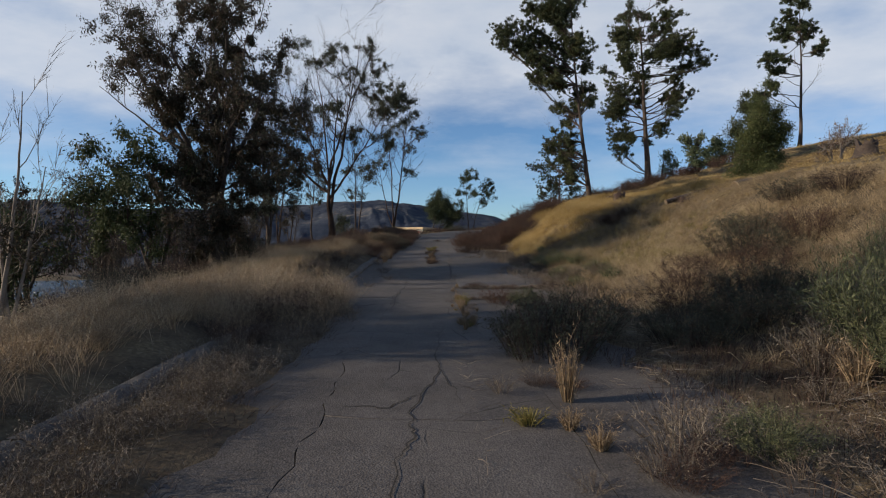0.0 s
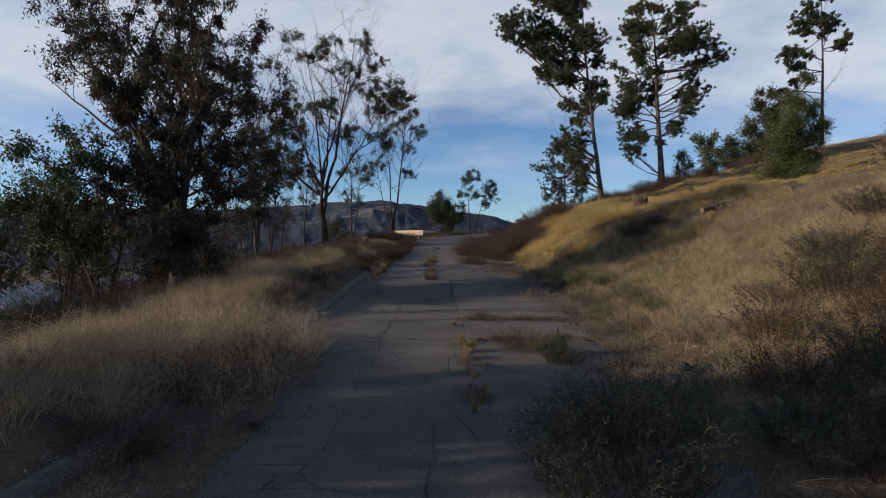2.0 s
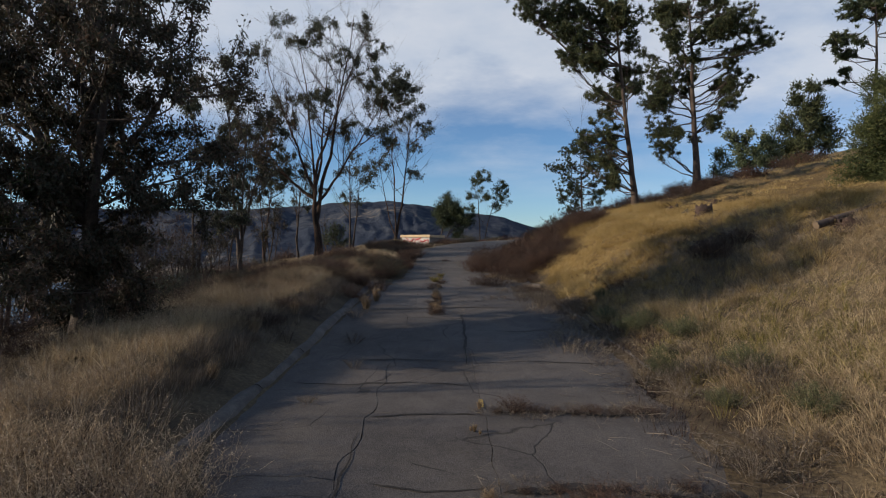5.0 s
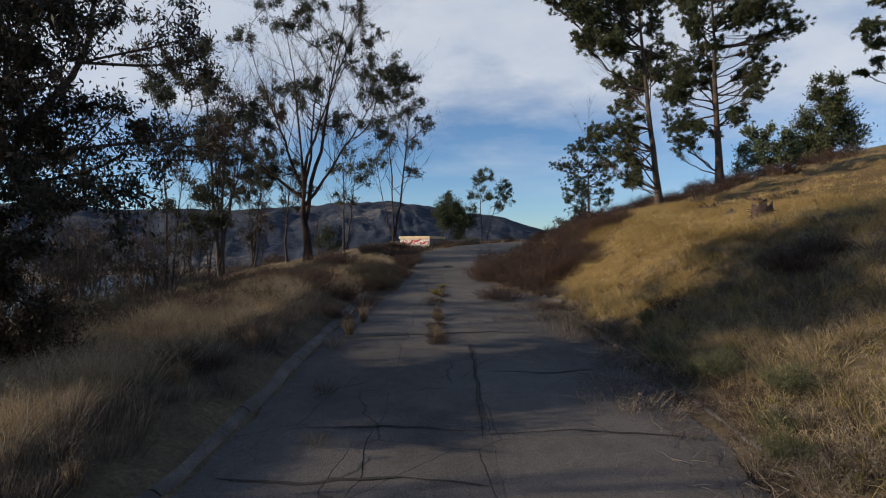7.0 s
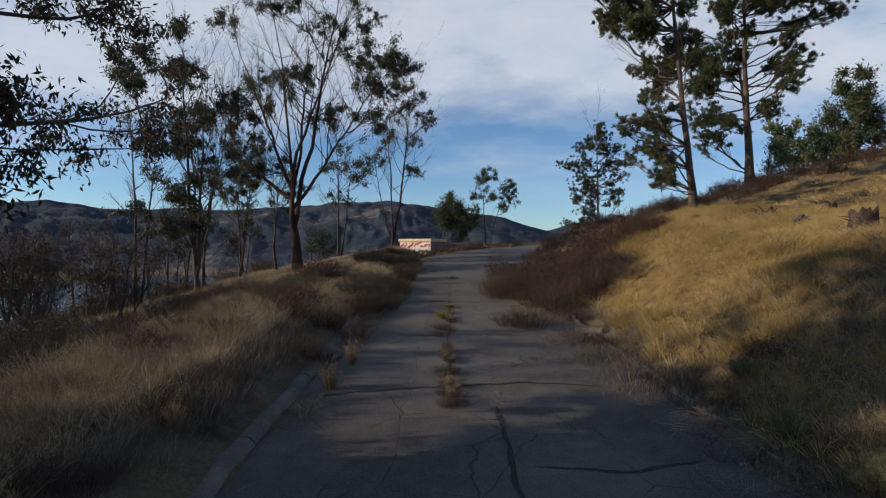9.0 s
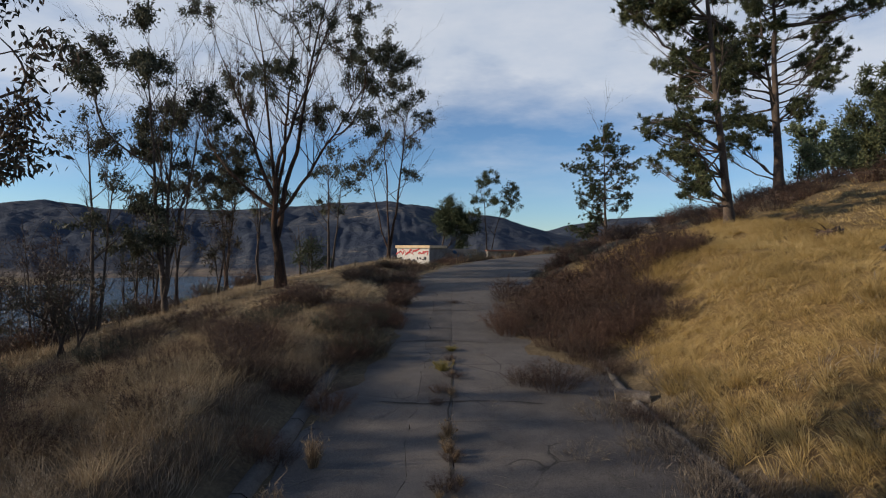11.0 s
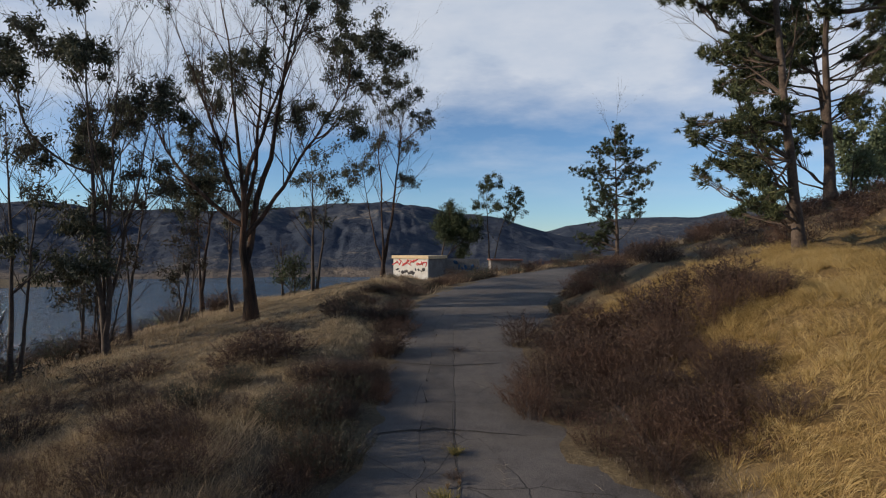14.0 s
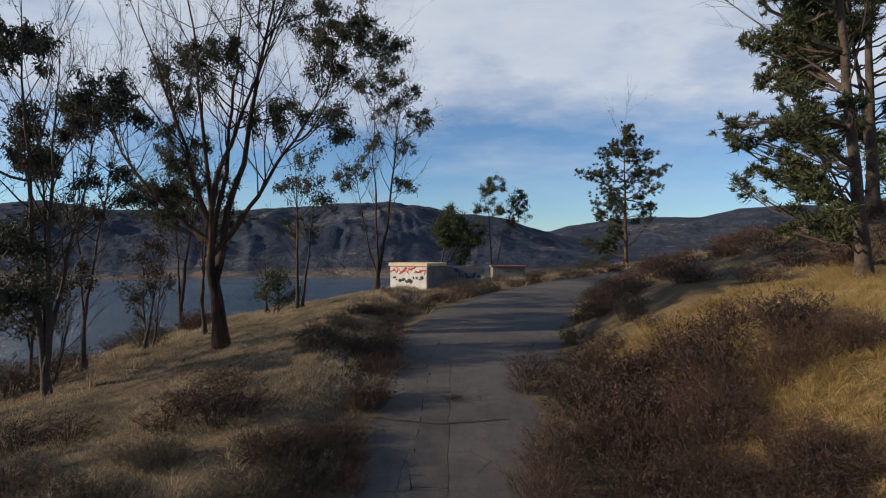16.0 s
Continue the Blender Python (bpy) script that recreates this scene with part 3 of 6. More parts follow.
mark.put(np.concatenate([np.stack([0.47 + s * mark_w, mark_y, road_z(mark_y) + 0.022], -1) for s in (-1, 1)]), [[k, k + 6, k + 7, k + 1] for k in range(5)])
part("paint_mark", mark.mesh("paint_mark", M_YELLOW), road, "short worn yellow paint dash")


def kerb(name, side, y0, y1, label, high=1.0, broad=1.0):
    """A rolled asphalt kerb in cast lengths along the road's edge."""
    root = new(name)
    tagged(root, label, "kerb", kind="structure")
    y = y0
    while y < y1:
        ln = 2.4 + 0.8 * vnoise(np.array([y]), np.array([side * 3.0]), 1)[0]
        ys = np.linspace(y + 0.015, min(y + ln, y1) - 0.015, 5)
        prof = np.array([(-0.19, -0.08), (-0.17, 0.06), (-0.09, 0.11), (0.06, 0.11), (0.14, 0.05), (0.19, -0.08)])
        off = side + (-0.12 if side < 0 else 0.1) + (0 if side < 0 else np.interp(ys, [18, 24, 28, 31, 34, 44], [0.3, 0.1, -0.15, -0.5, -0.4, -0.2]))
        wob = crack(ys, 77 + int(side), 0.06)
        v = np.stack([np.stack([road_x(ys) + off + wob + a * broad * (1 if side < 0 else -1), ys, road_z(ys) + b * high + crack(ys, 5, 0.03)], -1) for a, b in prof], 1)
        m = len(prof)
        b = (np.arange(4) * m)[:, None]
        s = np.arange(m - 1)
        q = np.stack([b + s, b + s + 1, b + m + s + 1, b + m + s], -1).reshape(-1, 4)
        q = np.concatenate([q, [[0, 1, 2, 3], [0, 3, 4, 5], [4 * m, 4 * m + 1, 4 * m + 2, 4 * m + 3], [4 * m, 4 * m + 3, 4 * m + 4, 4 * m + 5]]])
        p = Pile()
        p.put(v.reshape(-1, 3), q)
        part("kerb_length", p.mesh("kerb_length", M_KERB), root)
        y += ln


kerb("kerb_left", -3.55, -4, 39, "weathered grey asphalt kerb half buried in weeds", 1.1, 1.0)
kerb("kerb_right", 3.45, 18.5, 44, "weathered grey asphalt kerb at the foot of the slope", 0.72, 0.55)

# lake
lake_p = Pile()
lake_p.put([(-3500, -300, LAKE_Z), (1500, -300, LAKE_Z), (1500, 3000, LAKE_Z), (-3500, 3000, LAKE_Z)], [[0, 1, 2, 3]])
tagged(new("lake", lake_p.mesh("lake", M_WATER)), "calm blue-grey lake water below the bank", "lake", kind="structure")


def range_mesh(name, a0, a1, near, far, crest_at, heights, rough, seed, base=-26.0):
    """A range of hills in polar rows; heights gives the crest's height against bearing (degrees from ahead, right positive)."""
    na, nr = 520, 80
    ang = np.radians(np.linspace(a0, a1, na))
    f = np.linspace(0, 1, nr)
    A, F = np.meshgrid(ang, f)
    R = near + (far - near) * F
    X, Y = np.sin(A) * R, np.cos(A) * R
    top = np.interp(np.degrees(A), [h[0] for h in heights], [h[1] for h in heights])
    c = (crest_at - near) / (far - near)
    prof = np.where(F < c, np.clip(F / c, 0, 1) ** 0.95, 1 - (F - c) / (1 - c) * 0.9)
    S = 0.0042 * 1400 / crest_at
    rid = 1 - np.abs(2 * fbm(X * S, Y * S, 5, seed) - 1) * 1.6
    gul = 1 - np.abs(2 * fbm(X * S * 2.2 + 9, Y * S * 2.2, 5, seed + 5) - 1) * 1.5
    shape = prof * (1 + rough * (1 - prof * 0.85) * (rid - 0.6)) + rough * 0.75 * prof * (1 - prof * 0.93) * (gul - 0.4)
    warp = fbm(X * S * 1.6, Y * S * 1.6, 3, seed + 2) * 1.6
    spur = 1 - np.abs(2 * fbm(np.degrees(A) * 0.42 + warp, F * 1.8, 5, seed + 8) - 1) * 1.9
    shape = shape + rough * 0.38 * prof * (1 - prof * 0.95) * (spur - 0.45)
    Z = base + (top - base) * shape
    i = (np.arange(nr - 1)[:, None] * na + np.arange(na - 1)[None, :]).ravel()
    p = Pile()
    p.put(np.stack([X, Y, Z], -1), np.stack([i, i + 1, i + 1 + na, i + na], -1))
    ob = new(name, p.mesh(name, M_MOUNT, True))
    return ob


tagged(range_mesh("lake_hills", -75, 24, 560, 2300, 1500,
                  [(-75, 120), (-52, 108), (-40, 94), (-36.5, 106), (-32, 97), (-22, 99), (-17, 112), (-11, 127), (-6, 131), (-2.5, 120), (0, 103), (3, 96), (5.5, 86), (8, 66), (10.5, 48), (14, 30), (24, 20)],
                  0.52, 3), "dark scrub-covered hills beyond the lake, tinted blue for haze, with tan bare patches", "hills", kind="structure")
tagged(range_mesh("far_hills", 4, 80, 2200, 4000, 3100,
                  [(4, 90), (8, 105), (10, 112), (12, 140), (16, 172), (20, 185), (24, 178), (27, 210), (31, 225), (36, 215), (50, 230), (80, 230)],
                  0.42, 12), "distant brown mountain range tinted blue for haze", "mountains", kind="structure")

# ---- trees ----
def curve(a, b, bow, n=6):
    """A bent line from a to b; bow lifts or pulls its middle."""
    f = np.linspace(0, 1, n)[:, None]
    mid = (a + b) / 2 + bow
    return a * (1 - f) ** 2 + 2 * mid * f * (1 - f) + b * f ** 2


def along(line, f):
    g = np.linspace(0, 1, len(line))
    return np.stack([np.interp(f, g, line[:, i]) for i in range(3)], -1)


def join_tips(lines, tips, balance=0.4):
    """Joins crown points to the stems and to one another so that limbs stay short and rise: each new point hangs on the node with the least way to go."""
    pos = np.concatenate([p for p, _ in lines])
    way = np.concatenate([np.r_[0, np.cumsum(np.linalg.norm(np.diff(p, axis=0), axis=1))] for p, _ in lines])
    low = np.concatenate([np.where(p[:, 2] < 0.22 * p[-1, 2], 3.0, 0.0) for p, _ in lines])
    n0, n = len(pos), len(tips)

    def cost(p, w, extra):
        d = tips - p
        return np.linalg.norm(d, axis=1) + balance * w + 1.6 * np.maximum(0.0, 0.1 - d[:, 2]) + extra

    best, frm = np.full(n, 1e9), np.zeros(n, int)
    for k in range(n0):
        c = cost(pos[k], way[k], low[k])
        better = c < best
        best[better], frm[better] = c[better], k
    nodes, ways, parent, order = list(pos), list(way), [-1] * n0, []
    left = np.ones(n, bool)
    for _ in range(n):
        j = int(np.argmin(np.where(left, best, 1e18)))
        left[j] = False
        i = frm[j]
        nodes.append(tips[j])
        ways.append(ways[i] + np.linalg.norm(tips[j] - nodes[i]))
        parent.append(int(i))
        order.append(j)
        c = cost(tips[j], ways[-1], 0.0)
        better = left & (c < best)
        best[better], frm[better] = c[better], len(nodes) - 1
    return np.array(nodes), parent, n0


def gum_crown(root, green, lines, clumps, leaf, bark, n_leaf, depth, pull, tight, core):
    """Branching limbs that rise into the given parts of the crown and carry hanging bunches of leaves at their ends."""
    tips = []
    for cx, cz, cr, *deep in clumps:
        cy = rng.uniform(-1, 1) * depth * 1.2 + (pull * rng.uniform(0, 1) if cz > 5 else 0)
        if deep:
            cy = deep[0] + 0.3 * cy
        m = int(5 + 15 * cr * cr)
        v = rng.normal(size=(m, 3))
        v /= np.linalg.norm(v, axis=1)[:, None]
        tips.append(np.array([cx, cy, cz]) + v * ((cr * 0.95 + 0.35) * rng.uniform(0.1, 1, (m, 1)) ** 0.6) * np.array([1, 1.0, 0.9]))
    tips = np.concatenate(tips)
    nodes, parent, n0 = join_tips(lines, tips)
    total = len(nodes)
    rad0 = np.concatenate([r for _, r in lines])
    load = np.ones(total)
    for i in range(total - 1, n0 - 1, -1):
        if parent[i] >= n0:
            load[parent[i]] += load[i]
    heavy = {}
    for i in range(n0, total):
        p = parent[i]
        if p >= n0 and (p not in heavy or load[i] > load[heavy[p]]):
            heavy[p] = i
    thick = 0.0075 * load ** 0.55 + 0.002
    smooth = nodes.copy()
    for i in range(n0, total):
        if i in heavy:
            smooth[i] = 0.5 * nodes[i] + 0.25 * nodes[parent[i]] + 0.25 * nodes[heavy[i]]
    top = np.zeros(total, int)
    limbs = {}
    for i in range(n0, total):
        p = parent[i]
        top[i] = i if p < n0 else top[p]
        if p >= n0 and heavy[p] == i:
            continue
        chain = [smooth[p]]
        r = [min(thick[i] * 1.05, rad0[p] * 0.8 if p < n0 else thick[p])]
        k = i
        while True:
            chain.append(smooth[k])
            r.append(min(thick[k], r[-1]))
            if k not in heavy:
                break
            k = heavy[k]
        chain, r = np.array(chain), np.array(r)
        if p < n0:
            # limbs leave the stem upwards before they swing out
            chain = np.insert(chain, 1, chain[0] * 0.62 + chain[1] * 0.38 - np.array([0, 0, 0.08]) * np.linalg.norm(chain[1] - chain[0]), 0)
            r = np.insert(r, 1, r[0])
        f = np.linspace(0, 1, len(chain))
        g = np.linspace(0, 1, 2 * len(chain) - 1)
        fine = np.stack([np.interp(g, f, chain[:, a]) for a in range(3)], -1)
        fine[1:-1] = 0.5 * fine[1:-1] + 0.25 * (fine[:-2] + fine[2:])
        fine[1:] += rng.normal(0, 0.014, (len(fine) - 1, 3))
        rr = np.interp(g, f, r)
        rr[-1] *= 0.4
        tube(limbs.setdefault(top[i], Pile()), fine, rr, 6 if r[0] > 0.03 else 4)
    # fine twigs and bunches of leaves
    away = smooth[n0:] - smooth[np.array(parent[n0:])]
    away /= np.linalg.norm(away, axis=1)[:, None] + 1e-9
    end = np.array([0.35 if i in heavy else 1.0 for i in range(n0, total)]) * rng.uniform(0.1, 1.9, total - n0)
    if core:
        end = end * (0.3 + np.exp(-(np.hypot(smooth[n0:, 0], smooth[n0:, 1]) / core) ** 2))
    share = n_leaf * end / end.sum()
    for i in range(n0, total):
        m = 5
        at = smooth[i]
        tw = (away[i - n0] * 0.7 + rng.normal(0, 0.6, (m, 3)) + np.array([0, 0, 0.1])) * rng.uniform(0.2, 0.55, (m, 1))
        ribbons(limbs[top[i]], np.repeat(at[None], m, 0), at + tw, 0.009, 0.03)
        k = int(share[i - n0] + rng.uniform())
        if not k:
            continue
        size = rng.uniform(0.10, 0.22) * (0.6 + tight * 0.6)
        pos = at + tw[rng.integers(0, m, k)] * rng.uniform(0.15, 1.05, (k, 1)) + rng.normal(0, size * 0.6, (k, 3))
        leaves(green, pos, rng.normal(0, 0.6, (k, 3)) + np.array([0, 0, -0.6]), leaf[0], leaf[1])
    for pile in limbs.values():
        part("limb", pile.mesh("limb", bark, True), root)


def needle_crown(root, green, lines, clumps, leaf, bark, n_leaf, depth, style):
    """Limbs with side branches; pines carry rounded tufts of needles at their twigs, bushes are needled all over."""
    height = lines[0][0][-1, 2]
    full = []
    for cx, cz, cr, *deep in clumps:
        full.append((cx, cz, cr))
        for _ in range(2 if style == "pine" else 1):
            v = rng.normal(size=2)
            v /= np.linalg.norm(v)
            full.append((cx + v[0] * cr * 0.9, cz + v[1] * cr * 0.9, cr * rng.uniform(0.45, 0.7)))
    total = sum(c[2] ** 2 for c in full)
    for cx, cz, cr in full:
        cy = rng.uniform(-1, 1) * depth * 1.2
        if style == "pine":
            cr *= 1.05
            stem_x = np.interp(cz, lines[0][0][:, 2], lines[0][0][:, 0])
            if abs(cx - stem_x) < cr + 0.4 and cz < 0.6 * height:
                cy = 0.5 + abs(cy)
        c = np.array([cx, cy, cz])
        best = None
        jog = rng.normal(0, 0.3)
        for pts, rad in lines:
            reach = np.hypot(pts[:, 0] - cx, pts[:, 1] - cy)
            want = cz - reach * (0.30 if style == "pine" else 0.8) - cr * 0.3 + (jog * reach if style == "pine" else 0)
            cost = np.abs(pts[:, 2] - np.maximum(want, pts[-1, 2] * 0.06)) + reach * 0.7
            k = int(np.argmin(cost))
            if best is None or cost[k] < best[0]:
                best = (cost[k], pts[k], rad[k])
        a, ra = best[1], best[2]
        dist = np.linalg.norm(c - a)
        limb = Pile()
        ln = curve(a, c, np.array([0, 0, -dist * 0.06]) + rng.normal(0, 0.13, 3) * dist, 9)
        ln[1:-1] += rng.normal(0, 0.012, (7, 3)) * dist
        tube(limb, ln, np.linspace(min(ra * 0.75, 0.018 + cr * 0.03 + dist * 0.007), 0.009, 9), 6)
        nb = int(10 + cr * 13)
        share = rng.uniform(0.25, 1.75, nb)
        share /= share.sum()
        n_all = n_leaf * cr * cr / total
        for q in range(nb):
            s = along(ln, np.array([rng.uniform(0.35, 1.0)]))[0]
            v = rng.normal(size=3)
            v /= np.linalg.norm(v)
            e = c + v * cr * rng.uniform(0.35, 1.15) * np.array([1, 1, 0.8 if style != "pine" else 0.72])
            if style == "pine":
                e[2] += (0.1 + 0.3 * v[0] ** 2) * cr
            b = curve(s, e, np.array([0, 0, 0.02]) * cr, 5)
            tube(limb, b, np.linspace(0.011 + 0.005 * cr, 0.004, 5), 4)
            m = 6
            p = along(b, rng.uniform(0.3, 1.0, m))
            tw = rng.normal(size=(m, 3)) * cr * 0.2 + (e - s) * 0.12
            ribbons(limb, p, p + tw, 0.010)
            k = int(n_all * share[q] + 0.5)
            if not k:
                continue
            if style == "pine":
                per = 30
                tufts = max(1, round(k / per))
                j = rng.integers(0, m, tufts)
                mid = p[j] + tw[j] * rng.uniform(0.5, 1.15, (tufts, 1)) + rng.normal(0, 0.03 + 0.05 * cr, (tufts, 3))
                out = np.repeat(tw[j] / (np.linalg.norm(tw[j], axis=1)[:, None] + 1e-9) * 0.5 + np.array([0, 0, 0.35]), per, 0)
                way = rng.normal(size=(tufts * per, 3))
                way = way / np.linalg.norm(way, axis=1)[:, None] + out
                big = np.repeat(rng.uniform(0.03, 0.07, tufts), per)[:, None] * leaf[0] / 0.22
                leaves(green, np.repeat(mid, per, 0) + rng.normal(size=(tufts * per, 3)) * big, way, leaf[0], leaf[1], True)
            else:
                spray = 0.07 + 0.12 * cr
                core = along(b, np.clip(1.0 - np.abs(rng.normal(0, 0.28, k)), 0.1, 1.0)) + tw[rng.integers(0, m, k)] * rng.uniform(0, 1.1, (k, 1))
                pos = core + rng.normal(0, spray, (k, 3))
                leaves(green, pos, rng.normal(0, 0.7, (k, 3)) + (pos - c) * 0.6 / (cr + 0.1) + np.array([0, 0, 0.4]), leaf[0], leaf[1], True)
        part("limb", limb.mesh("limb", bark, True), root)


def build_tree(name, label, at, stems, clumps, leaf, bark, style, group="", n_leaf=9000, depth=1.0, bare=0, turn=0.0, fork=0.0, z=None, seed=1, pull=0.0, category="tree", tight=0.75, wild=0.035, core=0.0):
    """stems: (top x, top z, radius, bend); later stems leave the first one at about the height fork. clumps: (x, z, radius) of foliage. style: gum, pine or bush."""
    global rng
    rng = np.random.default_rng(seed * 101 + 3)
    ground_h = zat(*at) if z is None else z
    root = thing(name, label, category, group, (at[0], at[1], ground_h - 0.12), turn)
    wood, green = Pile(), Pile()
    lines = []
    for k, (tx, tz, r, bend) in enumerate(stems):
        n = 16
        f = np.linspace(0, 1, n)[:, None]
        ty = rng.uniform(-0.7, 0.7) * depth
        foot = np.array([0.22 * (k - (len(stems) - 1) / 2), 0.12 * (k % 2), 0.0])
        if k and fork:
            foot = along(lines[0][0], np.array([fork * (0.75 + 0.2 * k) / stems[0][1]]))[0]
        elif fork:
            foot = np.zeros(3)
        pts = curve(foot, np.array([tx, ty, tz]), np.array([bend, 0, -0.06 * tz if k and fork else 0]), n)
        pts += np.cumsum(rng.normal(0, wild, (n, 3)) * tz / n, 0) * (f > 0.05)
        rad = r * (1 - f[:, 0]) ** 1.1 * 0.93 + 0.012
        if not (k and fork):
            rad = rad * (1 + 0.5 * np.exp(-f[:, 0] * 18))
        if fork and k == 0:
            rad = rad * (0.5 + 0.5 / (1 + np.exp((pts[:, 2] - fork * 1.25) * 2.0)))
        tube(wood, pts, rad, 9)
        lines.append((pts, rad))
    if style == "gum":
        gum_crown(root, green, lines, clumps, leaf, bark, n_leaf, depth, pull, tight, core)
    else:
        needle_crown(root, green, lines, clumps, leaf, bark, n_leaf, depth, style)
    # bare rising branches
    for _ in range(bare):
        pts, rad = lines[rng.integers(0, len(lines))]
        k = rng.integers(5, 15)
        a = pts[k]
        limb = Pile()
        up = np.array([rng.normal(0, 0.42), rng.normal(0, 0.35), rng.uniform(0.6, 1.1)])
        ln = stems[0][1] * rng.uniform(0.12, 0.34)
        cv = curve(a, a + up * ln, np.array([up[0] * ln * 0.15, 0, -0.06 * ln]), 7)
        cv[1:] += np.cumsum(rng.normal(0, 0.012, (6, 3)) * ln, 0)
        tube(limb, cv, np.linspace(min(rad[k] * 0.5, 0.035), 0.005, 7), 5)
        m = 10
        p = along(cv, rng.uniform(0.25, 1.0, m))
        e = p + (up + rng.normal(0, 0.4, (m, 3))) * ln * rng.uniform(0.15, 0.38, (m, 1))
        ribbons(limb, p, e, 0.018, 0.03, 3)
        g = rng.integers(0, m, 3 * m)
        p2 = p[g] + (e[g] - p[g]) * rng.uniform(0.3, 1.0, (3 * m, 1))
        ribbons(limb, p2, p2 + (up + rng.normal(0, 0.55, (3 * m, 3))) * ln * 0.12, 0.010)
        part("branch", limb.mesh("branch", bark, True), root)
    part("trunk", wood.mesh("trunk", bark, True), root)
    part("crown", green.mesh("crown", leaf[2], False), root)
    return root


GUM_BIG = [(-0.4, 8.9, 1.5), (-2.5, 9.3, 1.3), (1.5, 8.9, 1.3), (-1.1, 7.0, 1.6), (1.1, 6.8, 1.5), (-3.6, 8.3, 1.0), (0.0, 4.9, 1.8), (2.1, 4.7, 0.8), (2.8, 3.4, 0.5), (-1.3, 3.6, 1.3), (0.2, 2.1, 0.8), (0.7, 1.1, 0.5), (0.6, 11.0, 1.8), (-1.5, 11.4, 1.6), (-0.4, 0.8, 0.4), (2.6, 6.0, 0.55), (2.9, 7.6, 0.55), (-4.2, 9.2, 1.2), (-4.4, 10.9, 1.1), (0.4, 5.6, 1.4), (-0.6, 4.2, 1.2), (0.3, 1.7, 0.7), (-0.2, 2.6, 0.9), (0.5, 3.4, 1.0), (0.1, 0.9, 0.5), (2.6, 7.2, 0.6, 4.2), (3.2, 5.7, 0.5, 4.4), (1.8, 5.4, 0.5, 4.0), (1.3, 7.8, 0.55, 3.6), (-1.9, 8.3, 1.1, 0.3), (-2.1, 6.9, 1.0, -0.3), (-2.9, 9.6, 0.9, 0.2)]
GUM_LOW = [(-1.4, 4.4, 0.9), (-1.9, 3.2, 0.8), (-0.4, 3.2, 1.0), (-0.6, 5.1, 0.7), (0.6, 4.4, 0.9), (-1.2, 2.2, 0.7), (0.2, 2.2, 0.7)]
GUM_MAIN = [(-3.0, 18.1, 0.8), (-4.4, 15.5, 0.7), (-3.8, 12.7, 1.0), (-1.1, 15.9, 0.6), (0.1, 11.7, 1.2), (0.9, 16.4, 0.9), (2.9, 18.3, 0.7), (3.6, 17.0, 0.7), (1.8, 14.7, 1.2), (3.1, 14.4, 0.8), (1.2, 10.6, 1.0), (4.3, 12.3, 1.0), (5.6, 12.5, 0.9), (6.5, 13.4, 0.6), (4.8, 9.1, 0.8), (-3.6, 9.1, 0.8), (-2.1, 7.0, 0.8), (-4.0, 6.7, 0.8), (-2.5, 11.0, 0.6)]
GUM_TWIN = [(2.0, 16.0, 1.2), (3.0, 13.5, 0.9), (0.8, 14.4, 1.0), (2.0, 11.6, 0.9), (-2.8, 9.2, 1.0), (-1.5, 9.8, 0.9), (-0.5, 16.3, 1.2), (2.4, 8.5, 0.7), (0.4, 19.0, 1.3), (-0.5, 12.3, 0.7), (1.1, 17.3, 1.0)]
GUM_SHORE = [(-3.5, 12.3, 0.7), (-2.4, 13.0, 0.6), (-3.1, 11.0, 0.7), (-1.8, 9.9, 0.6), (-0.9, 12.7, 0.6), (0.2, 11.7, 0.7), (1.2, 11.2, 0.6), (2.3, 10.3, 0.6), (-2.4, 8.2, 0.5), (-0.9, 8.2, 0.4), (-0.7, 5.8, 0.9), (-1.4, 3.6, 0.7), (0.0, 4.3, 0.7), (-0.7, 14.1, 0.4)]
GUM_FAR = [(-1.2, 12.9, 1.2), (0.2, 11.4, 1.2), (-2.7, 10.0, 0.9), (-0.9, 8.6, 1.1), (0.6, 9.3, 0.9), (1.3, 13.6, 0.6), (-0.2, 14.1, 0.6)]
GUM_THIN = [(-0.8, 7.3, 0.6), (0.7, 7.0, 0.6), (-0.2, 4.9, 0.6), (1.2, 6.0, 0.4), (0.2, 8.6, 0.4)]
PINE_LEAN = [(-6.5, 13.3, 1.3), (-4.4, 12.8, 1.4), (-1.7, 12.8, 1.4), (-4.6, 10.7, 1.1), (-2.7, 10.4, 1.2), (-3.6, 9.0, 0.9), (-2.4, 7.6, 0.5), (-0.1, 9.1, 0.9), (-1.0, 11.6, 1.2), (-3.0, 5.1, 0.4), (-2.2, 4.9, 0.5), (-3.3, 4.4, 0.3), (-1.4, 4.6, 0.45), (-2.9, 3.2, 0.32), (-2.1, 3.7, 0.45), (-1.8, 2.7, 0.5), (-2.1, 1.8, 0.42), (-1.4, 2.1, 0.4), (-1.5, 6.4, 0.45), (-0.7, 8.0, 1.0), (-2.4, 15.2, 1.4), (-4.0, 14.6, 1.2), (-1.1, 16.1, 1.1)]
